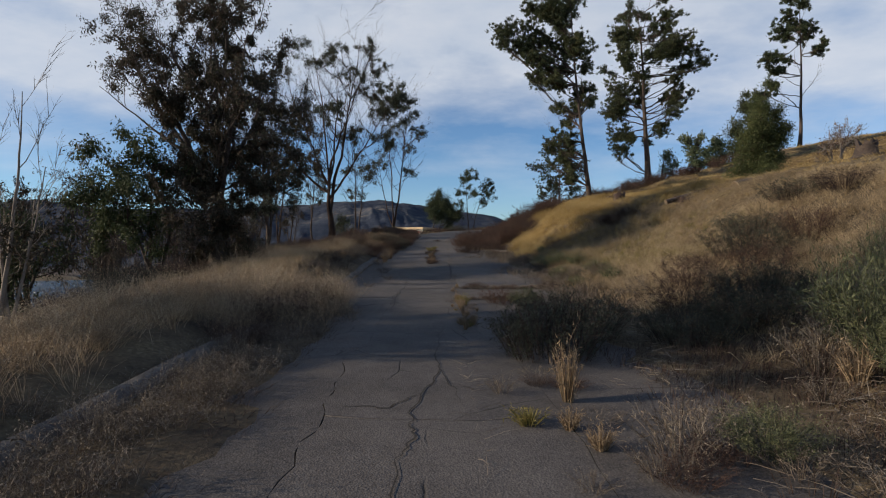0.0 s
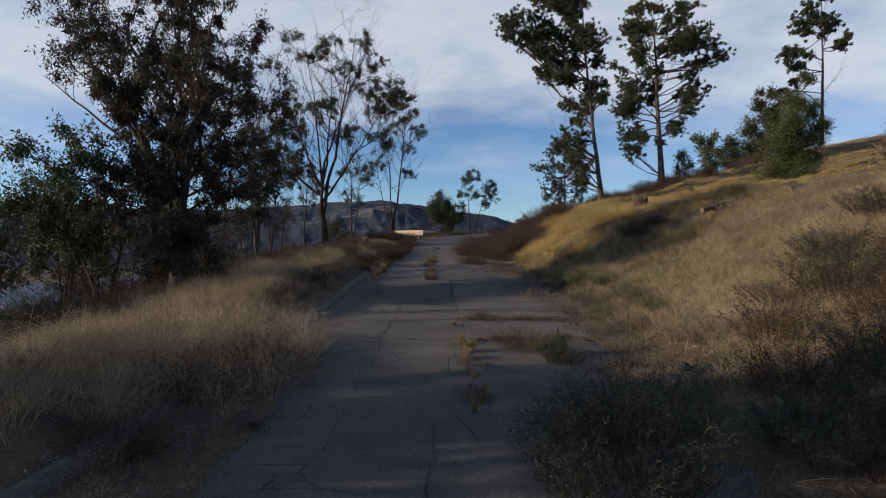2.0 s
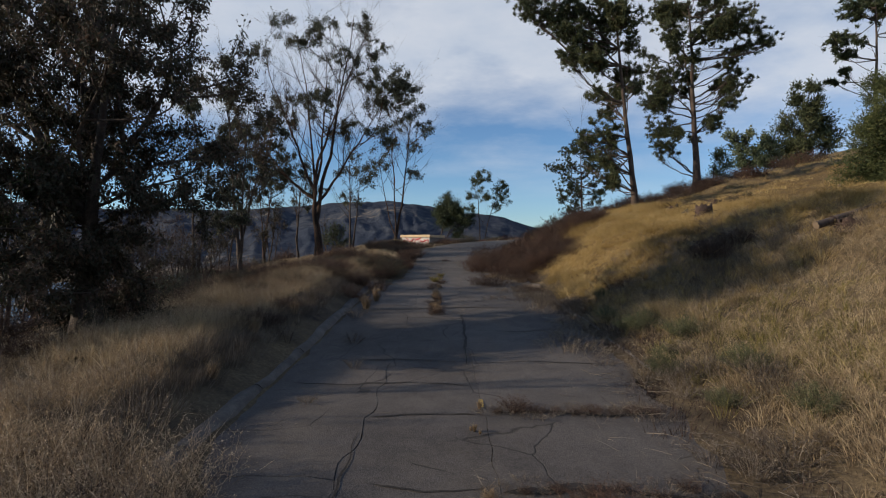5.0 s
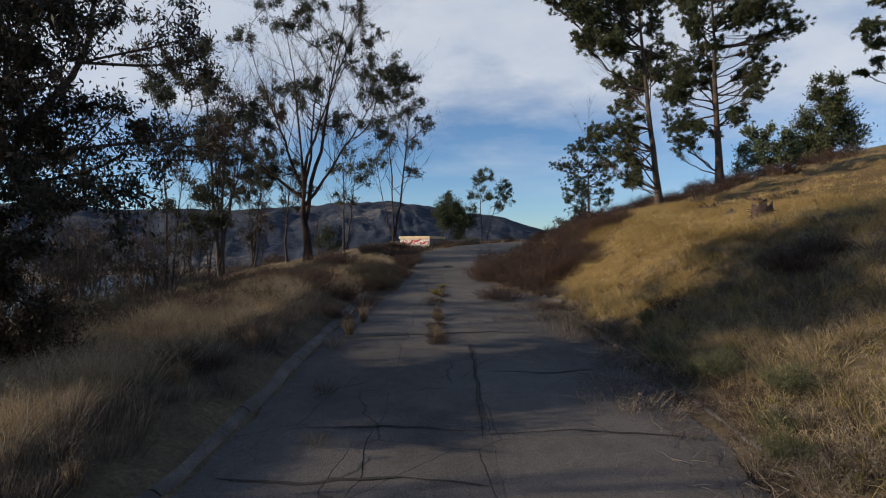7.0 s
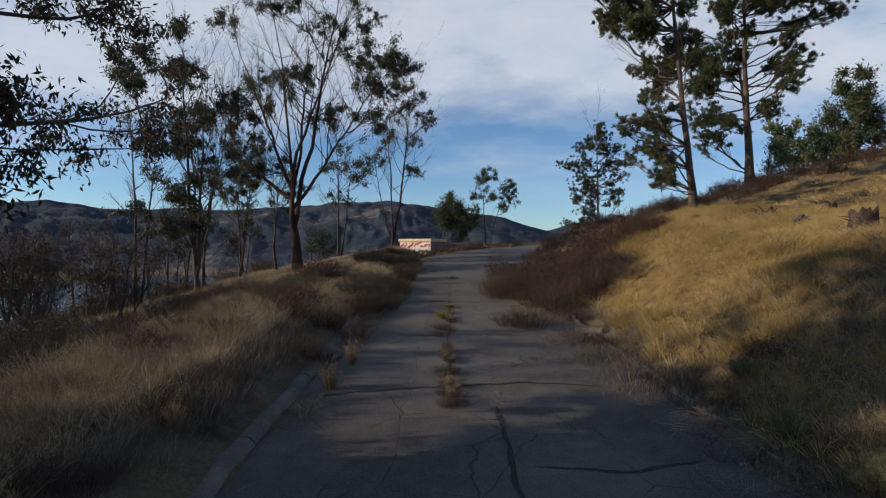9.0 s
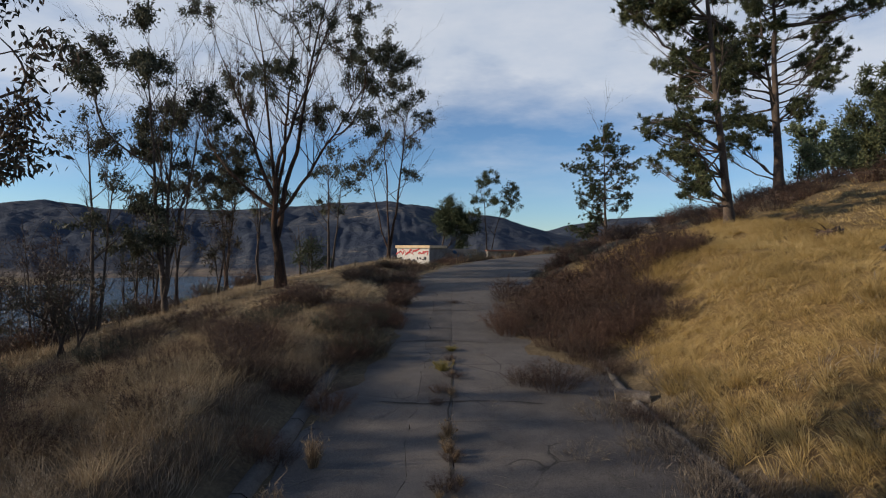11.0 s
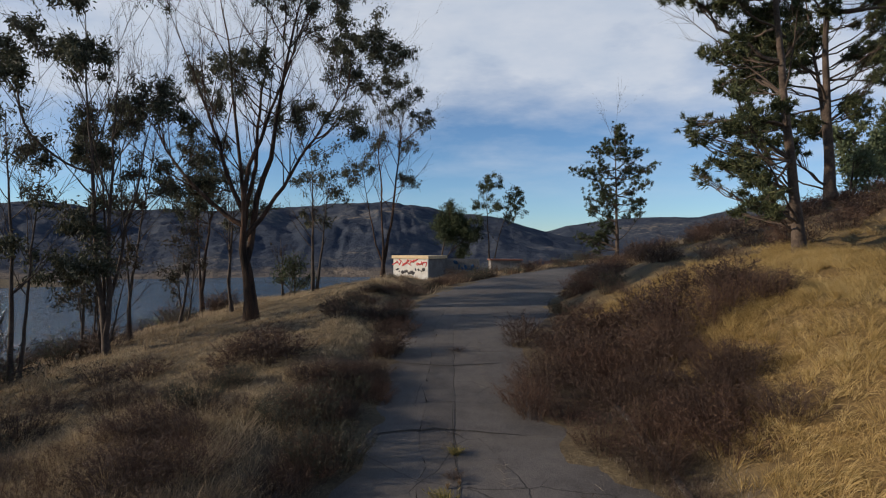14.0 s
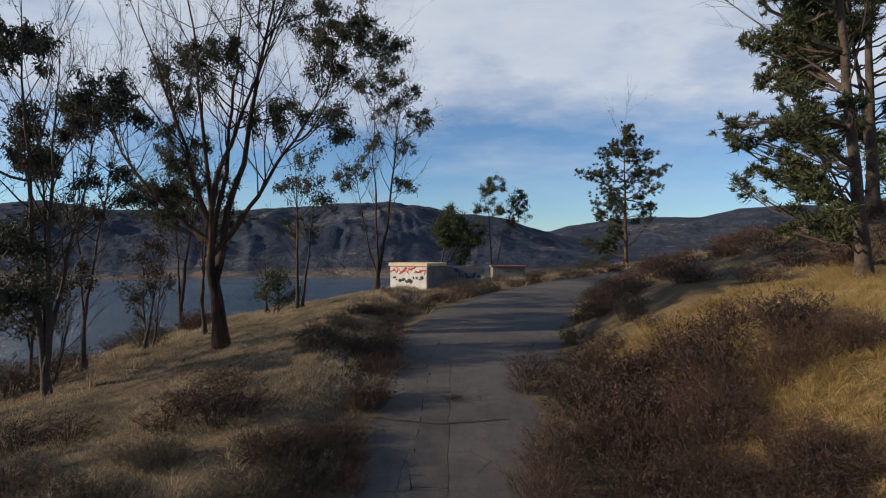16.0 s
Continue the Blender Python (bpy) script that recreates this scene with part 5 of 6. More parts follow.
def log_thing(label, at, turn, length, r, tilt=0.0, hollow=True, bark=None, group="cut logs"):
    bark = bark or M_DEAD
    root = thing("log", label, "log", group, (0, 0, 0))
    root.matrix_basis = pose(*at, 0, tilt, turn)
    p = Pile()
    n, k = 14, 9
    a = np.arange(n) * 2 * np.pi / n
    xs = np.linspace(-length / 2, length / 2, k)
    prof = r * (1 + 0.16 * vnoise(np.cos(a)[None, :] * 1.6 + 3 + xs[:, None] * 0.8, np.sin(a)[None, :] * 1.6 + at[1], 3) + 0.05 * np.cos(a * 5)[None, :])
    xx = np.repeat(xs[:, None], n, 1)
    xx[0] += 0.35 * r * (vnoise(a * 2.3, a * 0 + at[0], 4) - 0.5) * 2
    xx[-1] += 0.35 * r * (vnoise(a * 2.9, a * 0 + at[1], 6) - 0.5) * 2
    v = np.stack([xx, np.cos(a)[None, :] * prof, np.sin(a)[None, :] * prof], -1)
    b = (np.arange(k - 1) * n)[:, None]
    s = np.arange(n)
    q = np.stack([b + s, b + (s + 1) % n, b + n + (s + 1) % n, b + n + s], -1).reshape(-1, 4)
    p.put(v.reshape(-1, 3), q)
    part("trunk", p.mesh("trunk", bark, True), root)
    for end, ring in ((-1, v[0]), (1, v[-1])):
        e = Pile()
        c = ring.mean(0)
        inner = c + (ring - c) * 0.55 + np.array([-end * 0.004, 0, 0])
        deep = c + (ring - c) * 0.45 - np.array([end * (0.16 if hollow else -0.002), 0, 0])
        e.put(np.concatenate([ring, inner, deep, [deep.mean(0)]]), np.concatenate([np.stack([s, (s + 1) % n, n + (s + 1) % n, n + s], -1), np.stack([n + s, n + (s + 1) % n, 2 * n + (s + 1) % n, 2 * n + s], -1)]),
              np.stack([2 * n + s, 2 * n + (s + 1) % n, np.full(n, 3 * n)], -1))
        part("cut_end", e.mesh("cut_end", M_CUT), root, "pale sawn end")
    return root


M_LOG = surface("weathered_log", [(0.3, (0.03, 0.023, 0.018)), (0.5, (0.085, 0.064, 0.048)), (0.7, (0.19, 0.15, 0.115))], 5.0, 26.0, 0.95, 1.0, 0.03)
M_PALE_LOG = surface("pale_log", [(0.3, (0.05, 0.038, 0.030)), (0.5, (0.14, 0.11, 0.084)), (0.7, (0.28, 0.232, 0.182))], 5.0, 26.0, 0.95, 1.0, 0.03)
log_thing("short broken weathered log lying by the kerb", (3.25, 31.1, zat(3.25, 31.1) + 0.11), -14, 0.7, 0.125, 3, True, M_PALE_LOG)
log_thing("sawn pale hollow log lying in the grass", (11.6, 21.2, zat(11.6, 21.2) + 0.10), 20, 0.8, 0.14, -12, True, M_LOG)
log_thing("long dark fallen trunk lying across the slope", (11.2, 23.2, zat(11.2, 23.2) + 0.04), 14, 4.2, 0.09, -15, False, M_DARK_BARK, "fallen trunks")


def stump(label, at, r, h, seed, mat=None):
    """A burnt stump with splayed roots and a splintered top."""
    global rng
    rng = np.random.default_rng(seed)
    root = thing("tree_stump", label, "stump", "stumps on the slope", (at[0], at[1], zat(*at) - 0.1))
    n = 22
    a = np.arange(n) * 2 * np.pi / n
    rows = []
    for f, k in ((0, 1.5), (0.12, 1.2), (0.35, 1.05), (0.7, 1.0), (1.0, 1.05)):
        jag = rng.uniform(-0.3, 0.25, n) if f == 1.0 else np.zeros(n)
        rr = r * k * (1 + 0.22 * rng.uniform(-1, 1, n) * (1.4 - f))
        rows.append(np.stack([np.cos(a) * rr, np.sin(a) * rr, np.full(n, h * f) + jag * h], -1))
    rows.append(rows[-1] * np.array([0.6, 0.6, 1]) - np.array([0, 0, 0.25 * h]))
    v = np.concatenate(rows + [np.array([[0, 0, h * 0.6]])])
    b = (np.arange(5) * n)[:, None]
    s = np.arange(n)
    p = Pile()
    p.put(v, np.stack([b + s, b + (s + 1) % n, b + n + (s + 1) % n, b + n + s], -1).reshape(-1, 4), np.stack([5 * n + s, 5 * n + (s + 1) % n, np.full(n, 6 * n)], -1))
    part("trunk", p.mesh("trunk", mat or M_DARK_BARK), root)
    for k in range(14):
        e = Pile()
        t = rng.uniform(0, 6.28)
        d = np.array([math.cos(t), math.sin(t), rng.uniform(0.1, 1.1)])
        tube(e, curve(np.array([0, 0, h * rng.uniform(0.1, 0.8)]), d * r * rng.uniform(1.1, 2.0), np.array([0, 0, 0.1]), 5), np.linspace(0.035, 0.006, 5), 5)
        part("root", e.mesh("root", mat or M_DARK_BARK), root)
    return root


M_BURNT = surface("burnt_wood", [(0.3, (0.016, 0.010, 0.008)), (0.5, (0.042, 0.025, 0.019)), (0.7, (0.10, 0.064, 0.05))], 6.0, 18.0, 0.95, 0.8, 0.03)
stump("reddish charred stump with splayed roots in dry grass", (9.5, 29.5), 0.28, 0.62, 1, M_BURNT)
stump("low grey-brown stump in dry grass", (11.4, 37.0), 0.34, 0.45, 2, M_BURNT)
stump("dark uprooted stump beside the fallen trunk", (9.9, 22.4), 0.26, 0.35, 3, M_BURNT)
stump("dark broken stump on the hill", (17.0, 22.0), 0.35, 0.7, 4, M_DARK_BARK)
stump("low weathered stump in dry grass", (13.0, 36.0), 0.32, 0.4, 5, M_BURNT)
M_STONE = surface("dark_stone", [(0.3, (0.016, 0.014, 0.013)), (0.6, (0.05, 0.043, 0.038))], 3.0, 20.0, 0.95, 0.7, 0.02)


def boulder(label, at, r, h, seed):
    """An uneven pointed rock."""
    bm = bmesh.new()
    bmesh.ops.create_icosphere(bm, subdivisions=3, radius=1.0)
    for v in bm.verts:
        k = 1 + 0.35 * (noise.noise(v.co * 1.6 + Vector((seed, 0, 0)))) + 0.12 * noise.noise(v.co * 4.0)
        v.co = Vector((v.co.x * r * k * (1.15 - 0.55 * v.co.z), v.co.y * r * k * (1.15 - 0.55 * v.co.z), (v.co.z * 0.5 + 0.42) * h * k))
    me = bpy.data.meshes.new("boulder")
    bm.to_mesh(me)
    bm.free()
    me.materials.append(M_STONE)
    ob = new("boulder", me)
    ob.location = (at[0], at[1], zat(*at))
    return tagged(ob, label, "rock", "loose rocks")


boulder("dark pointed rock standing among weeds on the asphalt", (2.15, 13.35), 0.12, 0.46, 1.0)
boulder("small pale-edged stone in the roadside weeds", (4.9, 9.6), 0.12, 0.14, 2.0)
boulder("small dark stone at the verge", (3.9, 12.0), 0.10, 0.12, 3.0)
boulder("weathered stone in the hill grass", (10.6, 33.5), 0.22, 0.3, 4.0)

# ---- shrubs and weeds ----
def shrub_proto(name, label, r, h, mat, stem_mat, n_stem, n_twig, n_leaf, leaf, spread=1.0, seed=1, category="shrub", fine=1.0, base=0.22):
    """A bush of rising stems, fine twigs and flecks of leaf, standing at the origin."""
    global rng
    rng = np.random.default_rng(seed)
    root = thing(name, label, category, label.split(" ")[0] + " " + category + "s")
    st, fo = Pile(), Pile()
    t = rng.uniform(0, 2 * np.pi, n_stem)
    lean = np.sqrt(rng.uniform(0, 1, n_stem)) * spread
    hh = h * rng.uniform(0.55, 1.0, n_stem) * (1.08 - 0.45 * lean)
    foot = np.stack([np.cos(t) * r * base * lean, np.sin(t) * r * base * lean, np.full(n_stem, -0.06)], -1)
    tip = np.stack([np.cos(t) * r * lean, np.sin(t) * r * lean, hh], -1)
    ribbons(st, foot, tip, (0.011 + 0.006 * r) * fine, 0.10, 3)
    k = rng.integers(0, n_stem, n_twig)
    f = rng.uniform(0.25 if base < 0.4 else 0.08, 1.0, n_twig)[:, None]
    p = foot[k] + (tip[k] - foot[k]) * f
    p[:, 2] += np.linalg.norm(tip[k] - foot[k], axis=1) * 0.4 * (f * (1 - f))[:, 0]
    d = (tip[k] - foot[k]) * 0.35 + rng.normal(0, 0.17 if fine == 1.0 else 0.11, (n_twig, 3)) * (r + h) * 0.8
    d[:, 2] = np.abs(d[:, 2]) * 0.8
    e = p + d * rng.uniform(0.4, 1.0, (n_twig, 1)) * 0.75
    ribbons(st, p, e, (0.008 + 0.003 * r) * fine, 0.02, 1)
    j = rng.integers(0, n_twig, n_leaf)
    q = p[j] + (e[j] - p[j]) * rng.uniform(0.1, 1.1, (n_leaf, 1)) + rng.normal(0, 0.02, (n_leaf, 3))
    leaves(fo, q, (e[j] - p[j]) + rng.normal(0, 0.12, (n_leaf, 3)), leaf[0] * 1.2, leaf[1] * 1.3, True)
    part("stem", st.mesh("stem", stem_mat), root)
    part("foliage", fo.mesh("foliage", mat), root)
    return root


PROTO = {
    "brown": shrub_proto("dry_bush", "brown dry twiggy brush bush on the verge", 0.75, 0.85, M_BROWN, M_BROWN, 120, 1300, 2300, (0.055, 0.007), seed=1, fine=0.45, base=0.5),
    "rust": shrub_proto("dry_bush", "rust-brown dead brush with fine seed heads", 0.8, 0.8, M_RUST, M_RUST, 120, 1300, 2300, (0.05, 0.007), seed=2, fine=0.45, base=0.5),
    "brown2": shrub_proto("dry_bush", "brown leafless bush with dense fine twigs", 0.65, 1.0, M_BROWN, M_RUST, 120, 1400, 1500, (0.06, 0.007), seed=3, fine=0.45, base=0.45),
    "sage": shrub_proto("sage_bush", "grey-green sage bush at the road's edge", 0.8, 0.85, M_SAGE, M_BROWN, 150, 1500, 7500, (0.036, 0.008), seed=4, fine=0.6, base=0.62),
    "fresh": shrub_proto("green_bush", "green feathery wild bush in dry weeds", 0.55, 0.75, M_FRESH, M_SAGE, 90, 1100, 6500, (0.032, 0.0055), seed=5, fine=0.6),
    "grey": shrub_proto("dead_weed", "pale dead weed with stiff branching stems", 0.45, 0.5, M_GREY_TWIG, M_GREY_TWIG, 44, 460, 420, (0.02, 0.010), seed=6, category="weed", fine=0.6, base=0.3),
    "tuft": shrub_proto("grass_tuft", "upright straw-coloured tuft of dry grass", 0.26, 0.55, M_STRAW, M_STRAW, 130, 130, 260, (0.05, 0.010), 0.8, seed=7, category="grass"),
    "green_tuft": shrub_proto("grass_tuft", "low green tuft of grass in a crack", 0.24, 0.26, M_GREEN_GRASS, M_GREEN_GRASS, 120, 120, 160, (0.05, 0.010), 1.0, seed=8, category="grass"),
    "litter": shrub_proto("dead_weed", "flattened grey heap of dead stalks", 0.7, 0.16, M_GREY_TWIG, M_GREY_TWIG, 90, 700, 200, (0.03, 0.010), 1.0, seed=9, category="weed", fine=0.5, base=0.7),
}
for key, mat in (("brown", M_BROWN), ("rust", M_RUST), ("brown2", M_BROWN), ("sage", M_SAGE), ("fresh", M_FRESH)):
    word = {"brown": "brown dry brush", "rust": "rust-brown dead brush", "brown2": "brown leafless brush", "sage": "grey-green sage brush", "fresh": "green wild brush"}[key]
    PROTO["far_" + key] = shrub_proto("sage_bush" if key in ("sage", "fresh") else "dry_bush", word + " bush on the rough slope", 0.8, 0.9, mat, M_BROWN, 60, 420, 640, (0.09, 0.018), seed=len(PROTO) + 40, base=0.5)
used = set()
far_brush = []


def place(kind, x, y, s=1.0, zs=1.0, sink=0.0):
    m = pose(x, y, zat(x, y) - sink + (0.0 if abs(x - float(road_x(y))) > 3.4 else 0.02), 0, 0, float((x * 97 + y * 57) % 360)) @ Matrix.Diagonal((s, s, s * zs, 1))
    if "far_" + kind in PROTO and (y > 40 or x < -11.5 or x > 10.5):
        kind = "far_" + kind
        if kind not in ("far_sage", "far_fresh") and (y > 46 or x < -13 or x > 11):
            far_brush.append((kind, m))
            return None
    if kind not in used:
        used.add(kind)
        PROTO[kind].matrix_basis = m
        return PROTO[kind]
    c = copy_thing(PROTO[kind], Matrix.Identity(4))
    c.matrix_basis = m
    return c


# by the start of the road
for kind, x, y, s, zs in [
        ("sage", 1.55, 7.9, 1.15, 1.0), ("sage", 2.3, 9.3, 1.15, 0.95), ("brown", 1.4, 9.0, 0.8, 1.0),
        ("sage", 3.9, 8.6, 1.1, 0.7), ("sage", 5.0, 8.8, 1.2, 0.75), ("brown", 4.6, 10.3, 1.3, 0.75), ("sage", 5.9, 10.2, 1.3, 0.8), ("brown2", 6.8, 11.6, 1.3, 0.75), ("sage", 7.4, 13.2, 1.4, 0.8),
        ("brown", 5.6, 12.3, 1.4, 0.9), ("brown2", 8.6, 12.8, 1.4, 0.65), ("sage", 8.4, 14.6, 1.4, 0.65), ("brown", 6.6, 13.9, 1.2, 0.6), ("sage", 9.8, 15.2, 1.3, 0.6), ("brown", 10.0, 13.6, 1.3, 0.6),
        ("fresh", 5.0, 6.4, 1.5, 1.35), ("fresh", 4.75, 5.5, 1.0, 1.1), ("grey", 4.4, 6.4, 1.2, 1.2), ("grey", 3.9, 5.6, 0.7, 0.9), ("tuft", 4.4, 5.8, 1.2, 0.8),
        ("tuft", 1.32, 5.8, 0.85, 1.45), ("brown", 1.1, 6.4, 0.3, 0.5), ("rust", 1.45, 6.3, 0.35, 0.5), ("litter", 1.2, 6.9, 0.5, 0.8), ("litter", 1.5, 5.3, 0.5, 0.8), ("tuft", 1.15, 4.95, 0.7, 0.55), ("green_tuft", 0.8, 5.1, 0.9, 0.8), ("grey", 0.65, 6.1, 0.5, 0.9), ("tuft", 1.3, 4.5, 0.8, 0.5),
        ("grey", 1.9, 4.4, 1.1, 0.9), ("grey", 1.6, 4.0, 0.8, 0.8), ("rust", 1.75, 3.9, 0.45, 0.6), ("fresh", 2.55, 4.3, 0.8, 0.75), ("grey", 2.2, 4.7, 1.0, 0.8), ("rust", 2.1, 4.3, 0.4, 0.6), ("grey", 2.6, 4.0, 0.7, 0.9), ("litter", 3.2, 5.0, 1.2, 1.0), ("litter", 3.6, 4.2, 1.2, 1.0), ("litter", 4.4, 4.6, 1.2, 1.0), ("grey", 3.0, 3.6, 1.0, 0.6), ("litter", 2.9, 6.6, 0.8, 1.0),
        ("grey", 1.05, 3.8, 0.5, 0.5), ("fresh", 1.95, 13.2, 0.8, 0.8), ("rust", 1.45, 13.8, 0.75, 0.8), ("sage", 2.1, 12.6, 0.5, 0.7), ("brown", 1.0, 17.4, 0.45, 0.6), ("green_tuft", 0.5, 13.6, 0.9, 1.3), ("tuft", 0.45, 13.0, 0.6, 0.7), ("tuft", 0.4, 14.3, 0.55, 0.6), ("tuft", 0.35, 10.6, 0.5, 0.6), ("tuft", 0.5, 11.6, 0.45, 0.6), ("fresh", 4.2, 17.2, 0.6, 0.7), ("fresh", 4.6, 22.0, 0.9, 0.9), ("fresh", 5.1, 18.3, 0.9, 0.8),
        ("grey", -2.9, 4.6, 0.8, 0.8), ("grey", -2.6, 5.8, 0.7, 0.8), ("grey", -2.7, 6.8, 0.9, 0.8), ("grey", -2.5, 3.8, 0.6, 0.7), ("grey", -2.9, 3.4, 0.6, 0.9), ("grey", -2.2, 9.6, 0.7, 0.8), ("grey", -1.9, 11.3, 0.7, 0.9), ("litter", -2.3, 7.6, 0.6, 0.8), ("rust", -2.9, 11.8, 1.0, 0.9), ("brown", -3.0, 13.0, 1.0, 0.9), ("fresh", -2.7, 12.6, 0.8, 0.8), ("brown", -3.3, 10.5, 1.0, 1.0), ("brown", -3.2, 8.6, 0.8, 0.9),
        ("grey", -2.4, 17.6, 0.5, 0.7), ("grey", -2.0, 19.8, 0.6, 0.8), ("grey", -2.4, 21.9, 0.9, 0.7), ("tuft", -2.8, 26.4, 1.1, 0.9), ("tuft", -2.7, 28.0, 1.0, 1.0), ("grey", -2.9, 25.0, 0.9, 0.8),
        ("tuft", -0.55, 26.5, 0.7, 0.7), ("green_tuft", -0.75, 33.2, 1.3, 0.9), ("tuft", -0.55, 31.4, 0.6, 0.5), ("tuft", -0.6, 29.2, 0.8, 0.7), ("tuft", -0.62, 28.6, 0.7, 0.6), ("green_tuft", -0.55, 35.1, 0.9, 0.8), ("brown", -0.4, 43.0, 0.5, 0.3),
        ("litter", 2.7, 21.6, 1.3, 1.4), ("litter", 3.1, 22.6, 1.2, 1.3), ("grey", 3.2, 23.6, 1.0, 0.8), ("litter", 1.6, 28.6, 0.8, 1.0), ("brown", 1.75, 31.9, 1.15, 0.75), ("brown", 1.15, 32.2, 0.85, 0.65), ("grey", 2.6, 30.6, 0.9, 0.7), ("grey", 3.0, 28.4, 1.0, 0.8), ("brown", 3.1, 30.0, 0.7, 0.6), ("grey", 2.5, 28.8, 0.8, 0.6), ("brown", 3.3, 33.0, 0.9, 0.7), ("litter", 2.4, 30.3, 1.0, 1.2), ("litter", 3.0, 29.0, 1.0, 1.1)]:
    place(kind, x, y, s, zs)

# dead stalks heaped along the open cross joints
for k in range(9):
    place("litter", 0.55 + 0.33 * k, 17.25 + 0.1 * math.sin(k * 2.1), 0.46 + 0.1 * (k % 3), 1.0)
    place("rust" if k % 2 else "brown", 0.7 + 0.3 * k, 17.2 + 0.1 * math.sin(k * 3.1), 0.16 + 0.05 * (k % 3), 0.7)
    if k < 7:
        place("litter", 0.5 + 0.36 * k, 14.6 + 0.12 * math.sin(k * 1.7), 0.42 + 0.1 * (k % 2), 0.9)
        place("brown", 0.8 + 0.36 * k, 14.6 + 0.12 * math.sin(k * 2.7), 0.14 + 0.05 * (k % 3), 0.7)
joint = np.random.default_rng(77)
for k in range(34):
    yy = joint.choice([12.6, 13.6, 16.6, 10.8]) + joint.normal(0, 0.45)
    place(("tuft", "green_tuft", "grey", "tuft", "litter")[joint.integers(5)], 0.42 + joint.normal(0, 0.13), yy, joint.uniform(0.16, 0.5), joint.uniform(0.5, 1.1))
for k in range(30):
    yy = joint.choice([27.0, 28.3, 31.6, 34.5]) + joint.normal(0, 0.8)
    place(("tuft", "brown", "tuft", "grey", "litter")[joint.integers(5)], -0.6 + joint.normal(0, 0.12), yy, joint.uniform(0.15, 0.45), joint.uniform(0.4, 0.9))

for k in range(16):
    place(("tuft", "tuft", "brown")[k % 3], -0.5 + joint.normal(0, 0.07), joint.uniform(25.3, 28.6), joint.uniform(0.25, 0.5), joint.uniform(0.5, 0.9))

scatter = np.random.default_rng(21)


def thicket(kinds, n, x0, x1, y0, y1, s0, s1, zs=1.0, keep=None):
    for _ in range(n):
        x, y = scatter.uniform(x0, x1), scatter.uniform(y0, y1)
        if keep is None or keep(x, y):
            place(kinds[scatter.integers(len(kinds))], x, y, scatter.uniform(s0, s1), zs * scatter.uniform(0.8, 1.15))


# brush crowding in on the right of the road, the left verge, the bank and the crest
thicket(["brown", "rust", "brown2", "brown"], 34, 1.2, 5.6, 35.0, 46.0, 0.8, 1.4, 0.9)
thicket(["brown", "rust", "brown2"], 66, 2.8, 8.4, 34.0, 43.5, 0.9, 1.5, 0.95, lambda x, y: x < min(6.0 + (y - 35.6) * 0.62, 3.5 + (y - 33.8) * 1.5))
thicket(["brown", "rust", "brown2"], 9, 3.9, 5.6, 34.2, 36.6, 0.9, 1.3, 0.9)
thicket(["far_sage", "far_brown", "far_rust"], 34, -34.0, -15.5, 42.0, 62.0, 1.2, 2.2, 0.9)
thicket(["brown2", "rust", "brown"], 16, 4.6, 11.0, 48.0, 62.0, 0.9, 1.3, 0.7, lambda x, y: x - float(road_x(y)) > 4.4)
thicket(["brown2", "rust", "brown"], 90, 6.0, 28.0, 46.0, 64.0, 1.0, 1.7, 0.75, lambda x, y: x - float(road_x(y)) > 4.2 and y > 44.5 + (x - 8) * 0.25)
thicket(["brown", "rust", "sage"], 44, -7.0, -2.6, 30.0, 50.0, 0.7, 1.2, 0.85)
thicket(["brown", "grey", "rust", "brown"], 34, -3.9, -2.4, 27.5, 46.0, 0.5, 0.85, 0.9)
thicket(["brown", "rust"], 34, -12.0, -5.0, 27.0, 42.0, 0.8, 1.4, 0.75)
thicket(["brown", "rust", "sage"], 16, -5.0, 0.5, 50.0, 66.0, 0.7, 1.0, 0.7, lambda x, y: x < float(road_x(y)) - 4.0)
thicket(["sage", "brown", "rust", "sage"], 34, -2.0, 20.0, 64.0, 88.0, 1.0, 1.8, 0.7, lambda x, y: x < float(road_x(y)) - 4.2)
thicket(["sage", "brown2"], 18, 14.0, 50.0, 70.0, 100.0, 1.5, 2.4, 0.8, lambda x, y: abs(x - float(road_x(y))) > 4.5)
for k in range(70):
    yy = scatter.uniform(46.0, 76.0)
    place(("brown", "rust", "brown2", "sage")[k % 4], float(road_x(yy)) + scatter.uniform(3.7, 6.4), yy, scatter.uniform(0.7, 1.2), scatter.uniform(0.6, 0.9))
    yy = scatter.uniform(50.0, 84.0)
    place(("brown", "sage", "rust")[k % 3], float(road_x(yy)) - scatter.uniform(3.9, 6.8), yy, scatter.uniform(0.6, 1.0), scatter.uniform(0.5, 0.8))
thicket(["tuft", "grey", "grey"], 26, -5.6, -3.7, 3.0, 24.0, 0.6, 0.95, 0.9)
thicket(["brown", "sage", "brown2"], 44, -26.0, -9.0, 12.0, 38.0, 1.0, 1.8, 0.9)
thicket(["sage", "fresh", "brown"], 16, -36.0, -22.0, 40.0, 75.0, 1.2, 2.0, 0.9)
thicket(["grey", "litter", "fresh"], 18, 3.4, 5.2, 14.0, 26.0, 0.5, 0.9, 0.8)
thicket(["grey", "brown2", "grey"], 9, 6.4, 9.4, 25.0, 29.5, 0.8, 1.2, 0.6)
thicket(["brown", "rust", "brown2"], 22, -10.6, -8.2, 15.0, 30.0, 0.8, 1.2, 0.65)
thicket(["brown", "grey", "grey"], 18, -4.9, -4.2, 13.0, 27.0, 0.4, 0.7, 0.8)
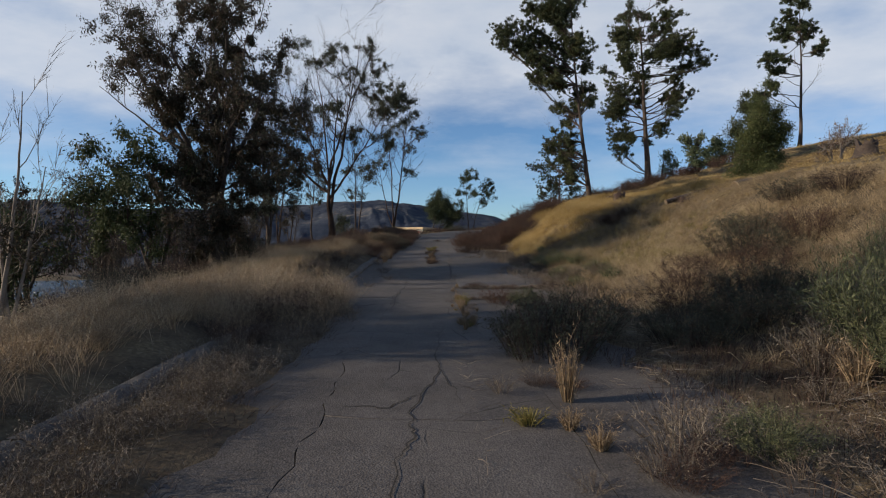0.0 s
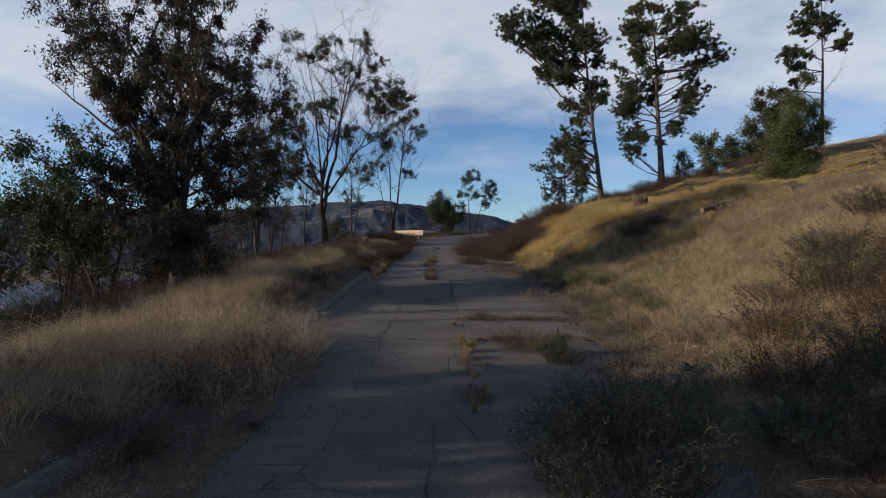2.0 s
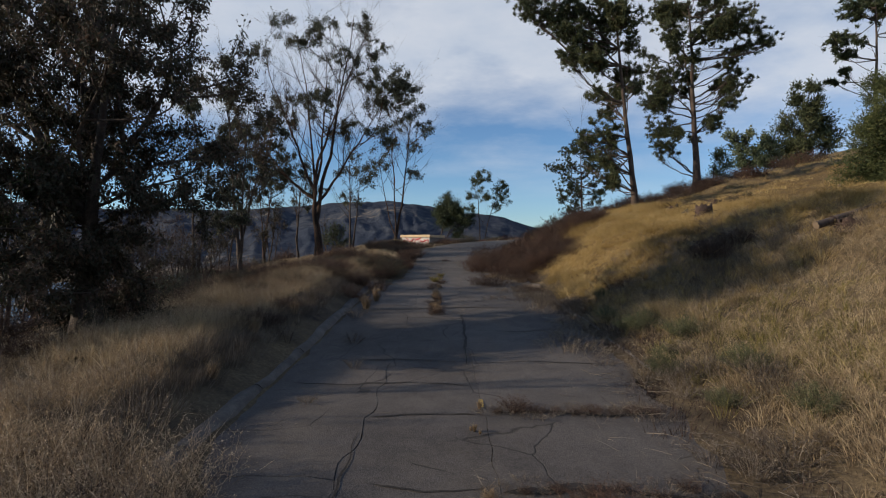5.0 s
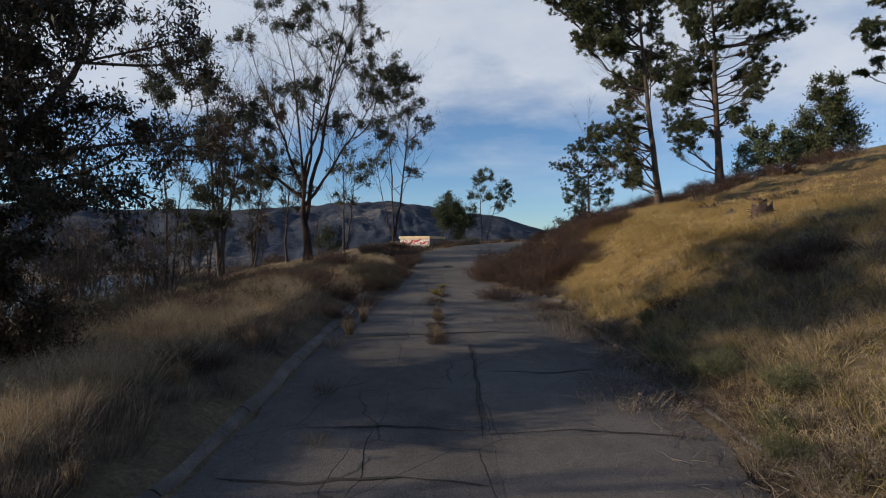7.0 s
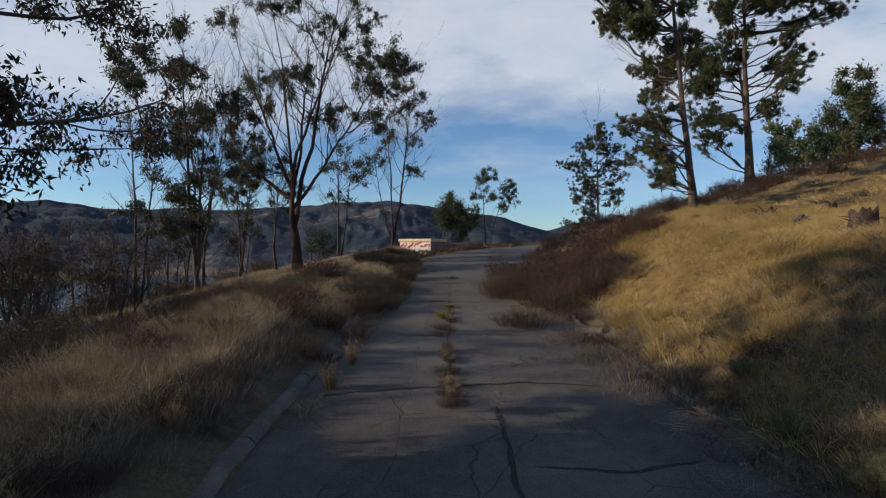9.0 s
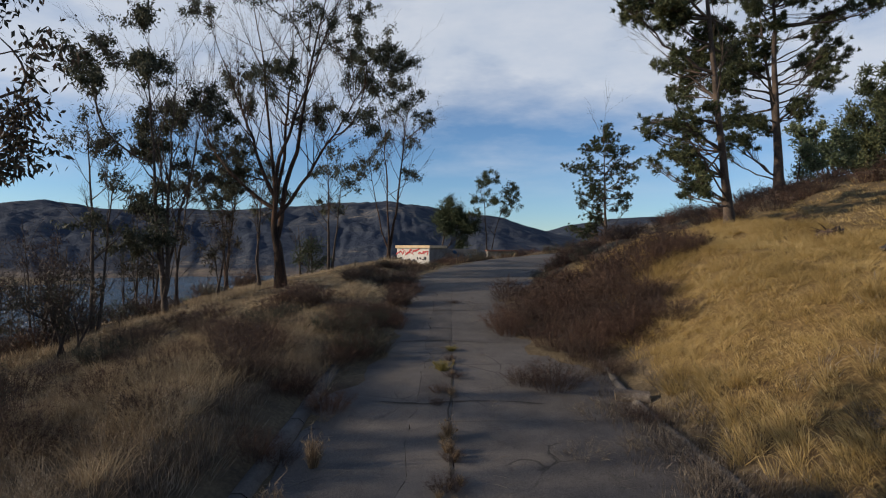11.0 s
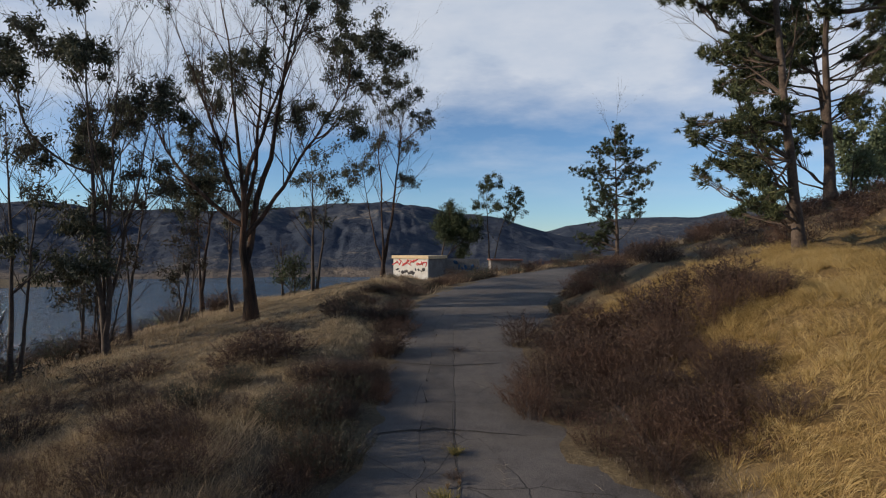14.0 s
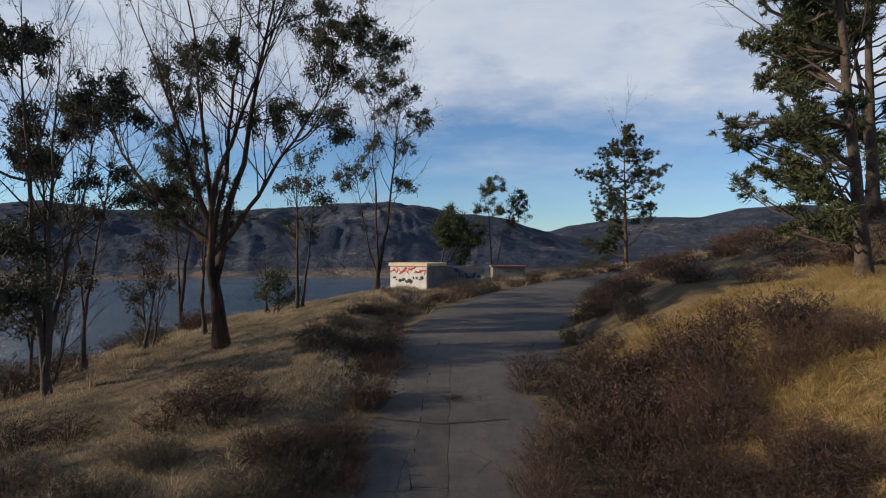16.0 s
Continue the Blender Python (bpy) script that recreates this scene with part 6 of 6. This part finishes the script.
thicket(["grey", "litter", "grey"], 22, 2.9, 5.2, 12.8, 20.0, 0.7, 1.2, 0.9)
thicket(["brown2", "grey", "grey"], 9, 7.4, 10.6, 22.8, 27.4, 0.8, 1.3, 0.6)
thicket(["brown2", "grey"], 5, 5.0, 6.4, 25.0, 28.5, 0.8, 1.1, 0.8)
thicket(["brown2", "sage"], 5, 11.0, 20.0, 28.0, 42.0, 0.4, 0.6, 0.7)
thicket(["litter", "grey"], 16, 3.0, 4.6, 13.0, 32.0, 0.6, 1.1, 1.0)


# brush too far off to tell bush from bush
def join_brush(kind, label):
    p = Pile()
    for o in PROTO[kind].children:
        me = o.data
        v = np.empty(len(me.vertices) * 3, np.float32)
        me.vertices.foreach_get("co", v)
        v = np.c_[v.reshape(-1, 3), np.ones(len(v) // 3)]
        size = np.empty(len(me.polygons), np.int32)
        me.polygons.foreach_get("loop_total", size)
        idx = np.empty(len(me.loops), np.int32)
        me.loops.foreach_get("vertex_index", idx)
        first = np.cumsum(size) - size
        tri = np.stack([idx[first[size == 3] + k] for k in range(3)], -1)
        quad = np.stack([idx[first[size == 4] + k] for k in range(4)], -1)
        for name, m in far_brush:
            if name == kind:
                p.put((v @ np.array(m).T)[:, :3], quad, tri)
    tagged(new("far_brush", p.mesh("far_brush", PROTO[kind].children[0].data.materials[0])), label, "brush", kind="stuff")


for kind, label in (("far_brown", "brown dry brush covering the distant slopes"), ("far_rust", "rust-brown dead brush covering the distant slopes"), ("far_brown2", "brown leafless brush covering the distant slopes")):
    join_brush(kind, label)


# ---- grass ----
def sow(n, x0, x1, y0, y1, keep, seed):
    """Roots of tufts where keep() (0..1) allows them."""
    r = np.random.default_rng(seed)
    x, y = r.uniform(x0, x1, n), r.uniform(y0, y1, n)
    ok = r.uniform(0, 1, n) < keep(x, y)
    return x[ok], y[ok]


def grass(name, label, mat, x, y, per, h, wid, spread, seed, segs=2, droop=0.0, flow=None):
    global rng
    rng = np.random.default_rng(seed)
    n = len(x)
    hh = h * (0.3 + 1.4 * fbm(x * 0.9, y * 0.9, 3, seed)) * rng.uniform(0.7, 1.25, n)
    t = np.repeat(np.arange(n), per)
    m = len(t)
    a, rad = rng.uniform(0, 2 * np.pi, m), rng.uniform(0, 1, m)
    rx, ry = x[t] + np.cos(a) * rad * spread, y[t] + np.sin(a) * rad * spread
    rz = terrain(rx, ry) - 0.03
    ln = hh[t] * rng.uniform(0.55, 1.1, m)
    lean = rad * 0.5 + rng.uniform(0, 0.25, m)
    comb = (fbm(x * 0.25, y * 0.25, 2, seed + 9) * 5.0 + rng.normal(0, 1.1, n))[t]
    if flow is not None:
        comb = (flow + (fbm(x * 0.4, y * 0.4, 2, seed + 9) - 0.5) * 3.0 + rng.normal(0, 0.5, n))[t]
    comb = comb + rng.normal(0, 0.7, m)
    dx = np.cos(a) * lean + 0.12 + np.cos(comb) * droop
    dy = np.sin(a) * lean + np.sin(comb) * droop
    root = np.stack([rx, ry, rz], -1)
    tip = root + np.stack([dx * ln, dy * ln, ln * np.clip(1.0 - 0.35 * lean - 0.75 * droop * rng.uniform(0.4, 1.2, m), 0.12, 1)], -1)
    p = Pile()
    ribbons(p, root, tip, wid * rng.uniform(0.7, 1.4, m), 0.06 + 0.22 * droop, segs)
    ob = new(name, p.mesh(name, mat))
    return tagged(ob, label, "grass", kind="stuff")


def fluff(name, label, mat, x, y, h, seed, stems=8, twigs=6, seeds=7):
    """Dead branching weeds: wiry stems that open into fine twigs with pale seed flecks."""
    global rng
    rng = np.random.default_rng(seed)
    n = len(x)
    size = h * (0.5 + 1.0 * fbm(x * 0.5, y * 0.5, 3, seed)) * rng.uniform(0.7, 1.2, n)
    t = np.repeat(np.arange(n), stems)
    a, out = rng.uniform(0, 2 * np.pi, len(t)), rng.uniform(0.1, 0.75, len(t))
    root = np.stack([x[t] + np.cos(a) * 0.05, y[t] + np.sin(a) * 0.05, terrain(x[t], y[t]) - 0.03], -1)
    tip = root + np.stack([np.cos(a) * out, np.sin(a) * out, rng.uniform(0.55, 1.0, len(t)) * (1.05 - 0.5 * out)], -1) * size[t][:, None]
    p = Pile()
    ribbons(p, root, tip, 0.005, 0.08, 2)
    k = np.repeat(np.arange(len(t)), twigs)
    f = rng.uniform(0.3, 1.0, len(k))[:, None]
    q = root[k] + (tip[k] - root[k]) * f
    q[:, 2] += np.linalg.norm(tip[k] - root[k], axis=1) * 0.32 * (f * (1 - f))[:, 0]
    e = q + (rng.normal(0, 0.55, (len(k), 3)) + np.array([0, 0, 0.45])) * (size[t][k] * rng.uniform(0.15, 0.4, len(k)))[:, None]
    ribbons(p, q, e, 0.0035, 0.03, 1)
    j = rng.integers(0, len(k), len(t) * seeds)
    pos = q[j] + (e[j] - q[j]) * rng.uniform(0.5, 1.1, (len(j), 1))
    leaves(p, pos, rng.normal(size=(len(j), 3)), 0.022, 0.012, True)
    return tagged(new(name, p.mesh(name, mat)), label, "weeds", kind="stuff")


def left_keep(x, y):
    d = x - road_x(y)
    dens = np.clip((np.minimum(np.interp(y, EDGE_Y, EDGE_L), np.where((y > 15) & (y < 31), -4.6 + 0.5 * fbm(x, y * 0.6, 2, 14), np.where(y < 9, -3.7, 0))) - 0.25 - d) / 0.9, 0, 1)
    return dens * np.clip(0.3 + 1.1 * fbm(x * 0.4 + 3, y * 0.4, 3, 5), 0, 1)


def right_keep(x, y):
    d = x - road_x(y)
    lo = np.where(y < 28, 3.8, 3.55)
    dens = np.clip((d - lo) / 0.8, 0, 1)
    dens = dens * (1 - 0.7 * np.clip((y - 46 - (x - 8) * 0.25) / 3, 0, 1))
    return dens * np.clip(0.25 + 1.2 * fbm(x * 0.35 + 11, y * 0.35, 3, 6), 0, 1)


def green_patch(x, y):
    return np.exp(-(((x - 6.6) / 1.9) ** 2 + ((y - 19.0) / 2.8) ** 2)) * 0.65


def weed_patch(x, y):
    return np.exp(-(((x - 8.0) / 2.6) ** 2 + ((y - 25.4 - 0.25 * (x - 8)) / 2.6) ** 2))


gx, gy = sow(4200, -9.5, -3.3, 0.5, 36.0, left_keep, 1)
grass("bank_grass", "tall pale feathery dry grass on the bank", M_STRAW, gx, gy, 26, 0.52, 0.0055, 0.18, 2, 2, 0.4)
gx, gy = sow(1500, -8.4, -4.9, 18.0, 37.0, lambda x, y: np.clip(1.6 * fbm(x * 0.5, y * 0.3, 2, 33) - 0.25, 0, 1), 71)
grass("bank_grass", "tall pale golden grass along the top of the bank", M_SLOPE, gx, gy, 30, 0.62, 0.007, 0.13, 72, 2, 0.25)
gx, gy = sow(1900, -9.0, -3.4, 1.0, 30.0, lambda x, y: left_keep(x, y) * np.clip(1.25 - (y - 4) / 26, 0.15, 1), 61)
fluff("dry_weeds", "grey-brown feathery dead weeds on the bank", M_FLUFF, gx, gy, 0.66, 62)
gx, gy = sow(240, -3.3, -2.2, 1.5, 12.0, lambda x, y: np.clip((np.interp(y, EDGE_Y, EDGE_L) + 0.1 - x) / 0.5, 0, 1), 63)
fluff("dry_weeds", "pale branching dead weeds over the kerb", M_GREY_TWIG, gx, gy, 0.42, 64, 9, 6, 9)
gx, gy = sow(150, -4.3, -2.2, 9.6, 15.0, lambda x, y: np.clip((np.interp(y, EDGE_Y, EDGE_L) + 0.25 - x) / 0.5, 0, 1), 67)
fluff("dry_weeds", "tall tan feathery weeds leaning over the asphalt", M_FLUFF, gx, gy, 0.85, 68, 10, 7, 9)
gx, gy = sow(700, -3.5, -1.9, 1.0, 16.0, lambda x, y: np.clip((np.interp(y, EDGE_Y, EDGE_L) + 0.1 - x) / 0.5, 0, 1), 69)
grass("dead_weeds", "dark matted dead weeds in the gutter", M_BROWN, gx, gy, 22, 0.15, 0.007, 0.28, 70, 2, 0.6)
gx, gy = sow(900, 3.6, 9.5, 10.0, 26.0, lambda x, y: right_keep(x, y), 65)
fluff("dry_weeds", "pale tangled dead weeds on the lower slope", M_SLOPE, gx, gy, 0.44, 66)
gx, gy = sow(2600, 4.2, 12.0, 20.0, 31.0, weed_patch, 45)
grass("dead_weeds", "grey-brown dead weeds on the shaded fold of the slope", M_GREY_TWIG, gx, gy, 24, 0.42, 0.008, 0.2, 46, 2, 0.35)
gx, gy = sow(7500, -17, -3.0, 30, 64, left_keep, 3)
grass("bank_grass", "shorter golden dry grass sloping to the lake", M_SLOPE, gx, gy, 22, 0.34, 0.010, 0.22, 4, 1, 0.45)
gx, gy = sow(6200, 3.3, 12.5, 21.0, 46.0, lambda x, y: right_keep(x, y) * (1 - green_patch(x, y)) * (1 - 0.85 * weed_patch(x, y)) * np.clip((y - 21) / 4, 0, 1), 5)
grass("hill_grass", "golden dry grass combed over the hillside", M_GOLD, gx, gy, 44, 0.46, 0.0068, 0.13, 6, 2, 0.5, 3.6)
gx, gy = sow(5500, 3.3, 12.5, 7.0, 25.0, lambda x, y: right_keep(x, y) * (1 - green_patch(x, y)) * np.clip((25 - y) / 4, 0, 1), 25)
grass("slope_grass", "pale tangled dry weeds on the lower slope", M_SLOPE, gx, gy, 30, 0.42, 0.0065, 0.14, 26, 2, 0.5, 3.6)
gx, gy = sow(4500, 4.0, 11.0, 12.0, 27.0, lambda x, y: green_patch(x, y), 7)
grass("green_grass", "yellow-green fresh grass on the lower slope", M_GREEN_GRASS, gx, gy, 20, 0.36, 0.009, 0.15, 8, 2, 0.4)
gx, gy = sow(7000, 10, 48, 8.0, 75.0, right_keep, 9)
grass("hill_grass", "golden dry grass on the upper hill", M_GOLD, gx, gy, 16, 0.30, 0.022, 0.36, 10, 1, 0.5, 3.5)
gx, gy = sow(3500, -34, -12, 26, 80, lambda x, y: left_keep(x, y) * np.clip((x + 34) / 6, 0, 1), 11)
grass("bank_grass", "sparse dry grass low on the lake bank", M_STRAW, gx, gy, 12, 0.36, 0.035, 0.3, 12, 1)
gx, gy = sow(2600, -6, 22, 55, 98, lambda x, y: np.clip((np.abs(x - road_x(y)) - 3.9) / 0.6, 0, 1), 13)
grass("crest_grass", "dry straw grass around the bend", M_STRAW, gx, gy, 12, 0.42, 0.035, 0.3, 14, 1)
gx, gy = sow(2500, -16, -4, -6, 14, left_keep, 15)
grass("bank_grass", "pale dry weeds on the near bank", M_STRAW, gx, gy, 16, 0.42, 0.008, 0.18, 16, 2, 0.4)


gx, gy = sow(1500, 2.2, 5.4, 3.0, 30.0, lambda x, y: np.clip((x - np.interp(y, EDGE_Y, EDGE_R) + 0.3) / 0.8, 0, 1) * np.clip(0.2 + fbm(x, y, 2, 8), 0, 1), 17)
grass("dead_weeds", "flattened brown dead weeds along the verge", M_BROWN, gx, gy, 22, 0.22, 0.008, 0.34, 18)
gx, gy = sow(800, 2.7, 6.5, 2.5, 9.5, lambda x, y: np.clip((x - 2.6) / 1.0, 0, 1) * np.clip(0.2 + fbm(x, y, 2, 8), 0, 1), 37)
grass("dead_weeds", "dark brown matted dead stalks at the slope's foot", M_BROWN, gx, gy, 24, 0.2, 0.007, 0.3, 38)
gx, gy = sow(500, 2.3, 4.2, 26.0, 35.0, lambda x, y: np.clip((x - 2.2) / 0.9, 0, 1), 27)
grass("dead_weeds", "grey dead stalks matted over the kerb", M_GREY_TWIG, gx, gy, 22, 0.2, 0.008, 0.3, 28)
gx, gy = sow(650, -4.9, -4.0, 15.0, 31.0, lambda x, y: np.clip(0.4 + fbm(x, y, 2, 3), 0, 1), 23)
grass("dead_weeds", "grey-brown weeds between the kerb and the grass", M_GREY_TWIG, gx, gy, 22, 0.34, 0.007, 0.24, 24)
gx, gy = sow(900, -3.8, -1.9, 1.0, 16.0, lambda x, y: np.clip((np.interp(y, EDGE_Y, EDGE_L) + 0.2 - x) / 0.8, 0, 1), 19)
grass("dead_weeds", "grey-brown weeds over the kerb and gutter", M_GREY_TWIG, gx, gy, 16, 0.14, 0.006, 0.26, 20, 2, 0.6)


# straw and twigs fallen along the joints and the kerbs
def strewn(n, seed):
    global rng
    rng = np.random.default_rng(seed)
    y = rng.uniform(3, 48, n)
    side = rng.integers(0, 4, n)
    d = np.choose(side, [rng.normal(-3.0, 0.3, n), rng.normal(3.0, 0.45, n), rng.normal(1.85, 0.12, n), rng.normal(0.13, 0.05, n)])
    keep = rng.uniform(0, 1, n) < np.clip(2.2 * fbm(d * 2, y * 0.7, 2, 4) - 0.5, 0, 1)
    y, d = y[keep], d[keep]
    x = road_x(y) + d
    z = terrain(x, y) + 0.025
    a = rng.uniform(0, 2 * np.pi, len(x))
    ln = rng.uniform(0.08, 0.4, len(x))
    root = np.stack([x, y, z], -1)
    tip = root + np.stack([np.cos(a) * ln, np.sin(a) * ln, rng.uniform(0.0, 0.14, len(x)) * ln * 2], -1)
    p = Pile()
    ribbons(p, root, tip, 0.0045, 0.04)
    tagged(new("straw_litter", p.mesh("straw_litter", M_GREY_TWIG)), "dry stalks and straw strewn on the asphalt", "litter", kind="stuff")


strewn(4500, 31)


def fallen_sticks(n, x0, x1, y0, y1, seed):
    """Pale broken stalks heaped on dark litter."""
    global rng
    rng = np.random.default_rng(seed)
    x, y = rng.uniform(x0, x1, n), rng.uniform(y0, y1, n)
    keep = rng.uniform(0, 1, n) < np.clip(2.6 * fbm(x * 0.9, y * 0.9, 2, seed) - 0.75, 0, 1)
    x, y = x[keep], y[keep]
    a, ln = rng.normal(0.4, 1.2, len(x)), rng.uniform(0.12, 0.5, len(x))
    root = np.stack([x, y, terrain(x, y) + rng.uniform(0.03, 0.12, len(x))], -1)
    tip = root + np.stack([np.cos(a) * ln, np.sin(a) * ln, rng.normal(0, 0.12, len(x)) * ln], -1)
    p = Pile()
    ribbons(p, root, tip, rng.uniform(0.004, 0.010, len(x)), 0.04)
    tagged(new("straw_litter", p.mesh("straw_litter", M_GREY_TWIG)), "pale broken stalks lying in heaps beside the asphalt", "litter", kind="stuff")


fallen_sticks(2600, 2.4, 6.0, 3.0, 9.5, 81)
fallen_sticks(2600, 2.6, 4.8, 10.5, 26.0, 82)

for kind, proto in PROTO.items():
    if kind not in used:
        for o in (*proto.children_recursive, proto):
            bpy.data.objects.remove(o)
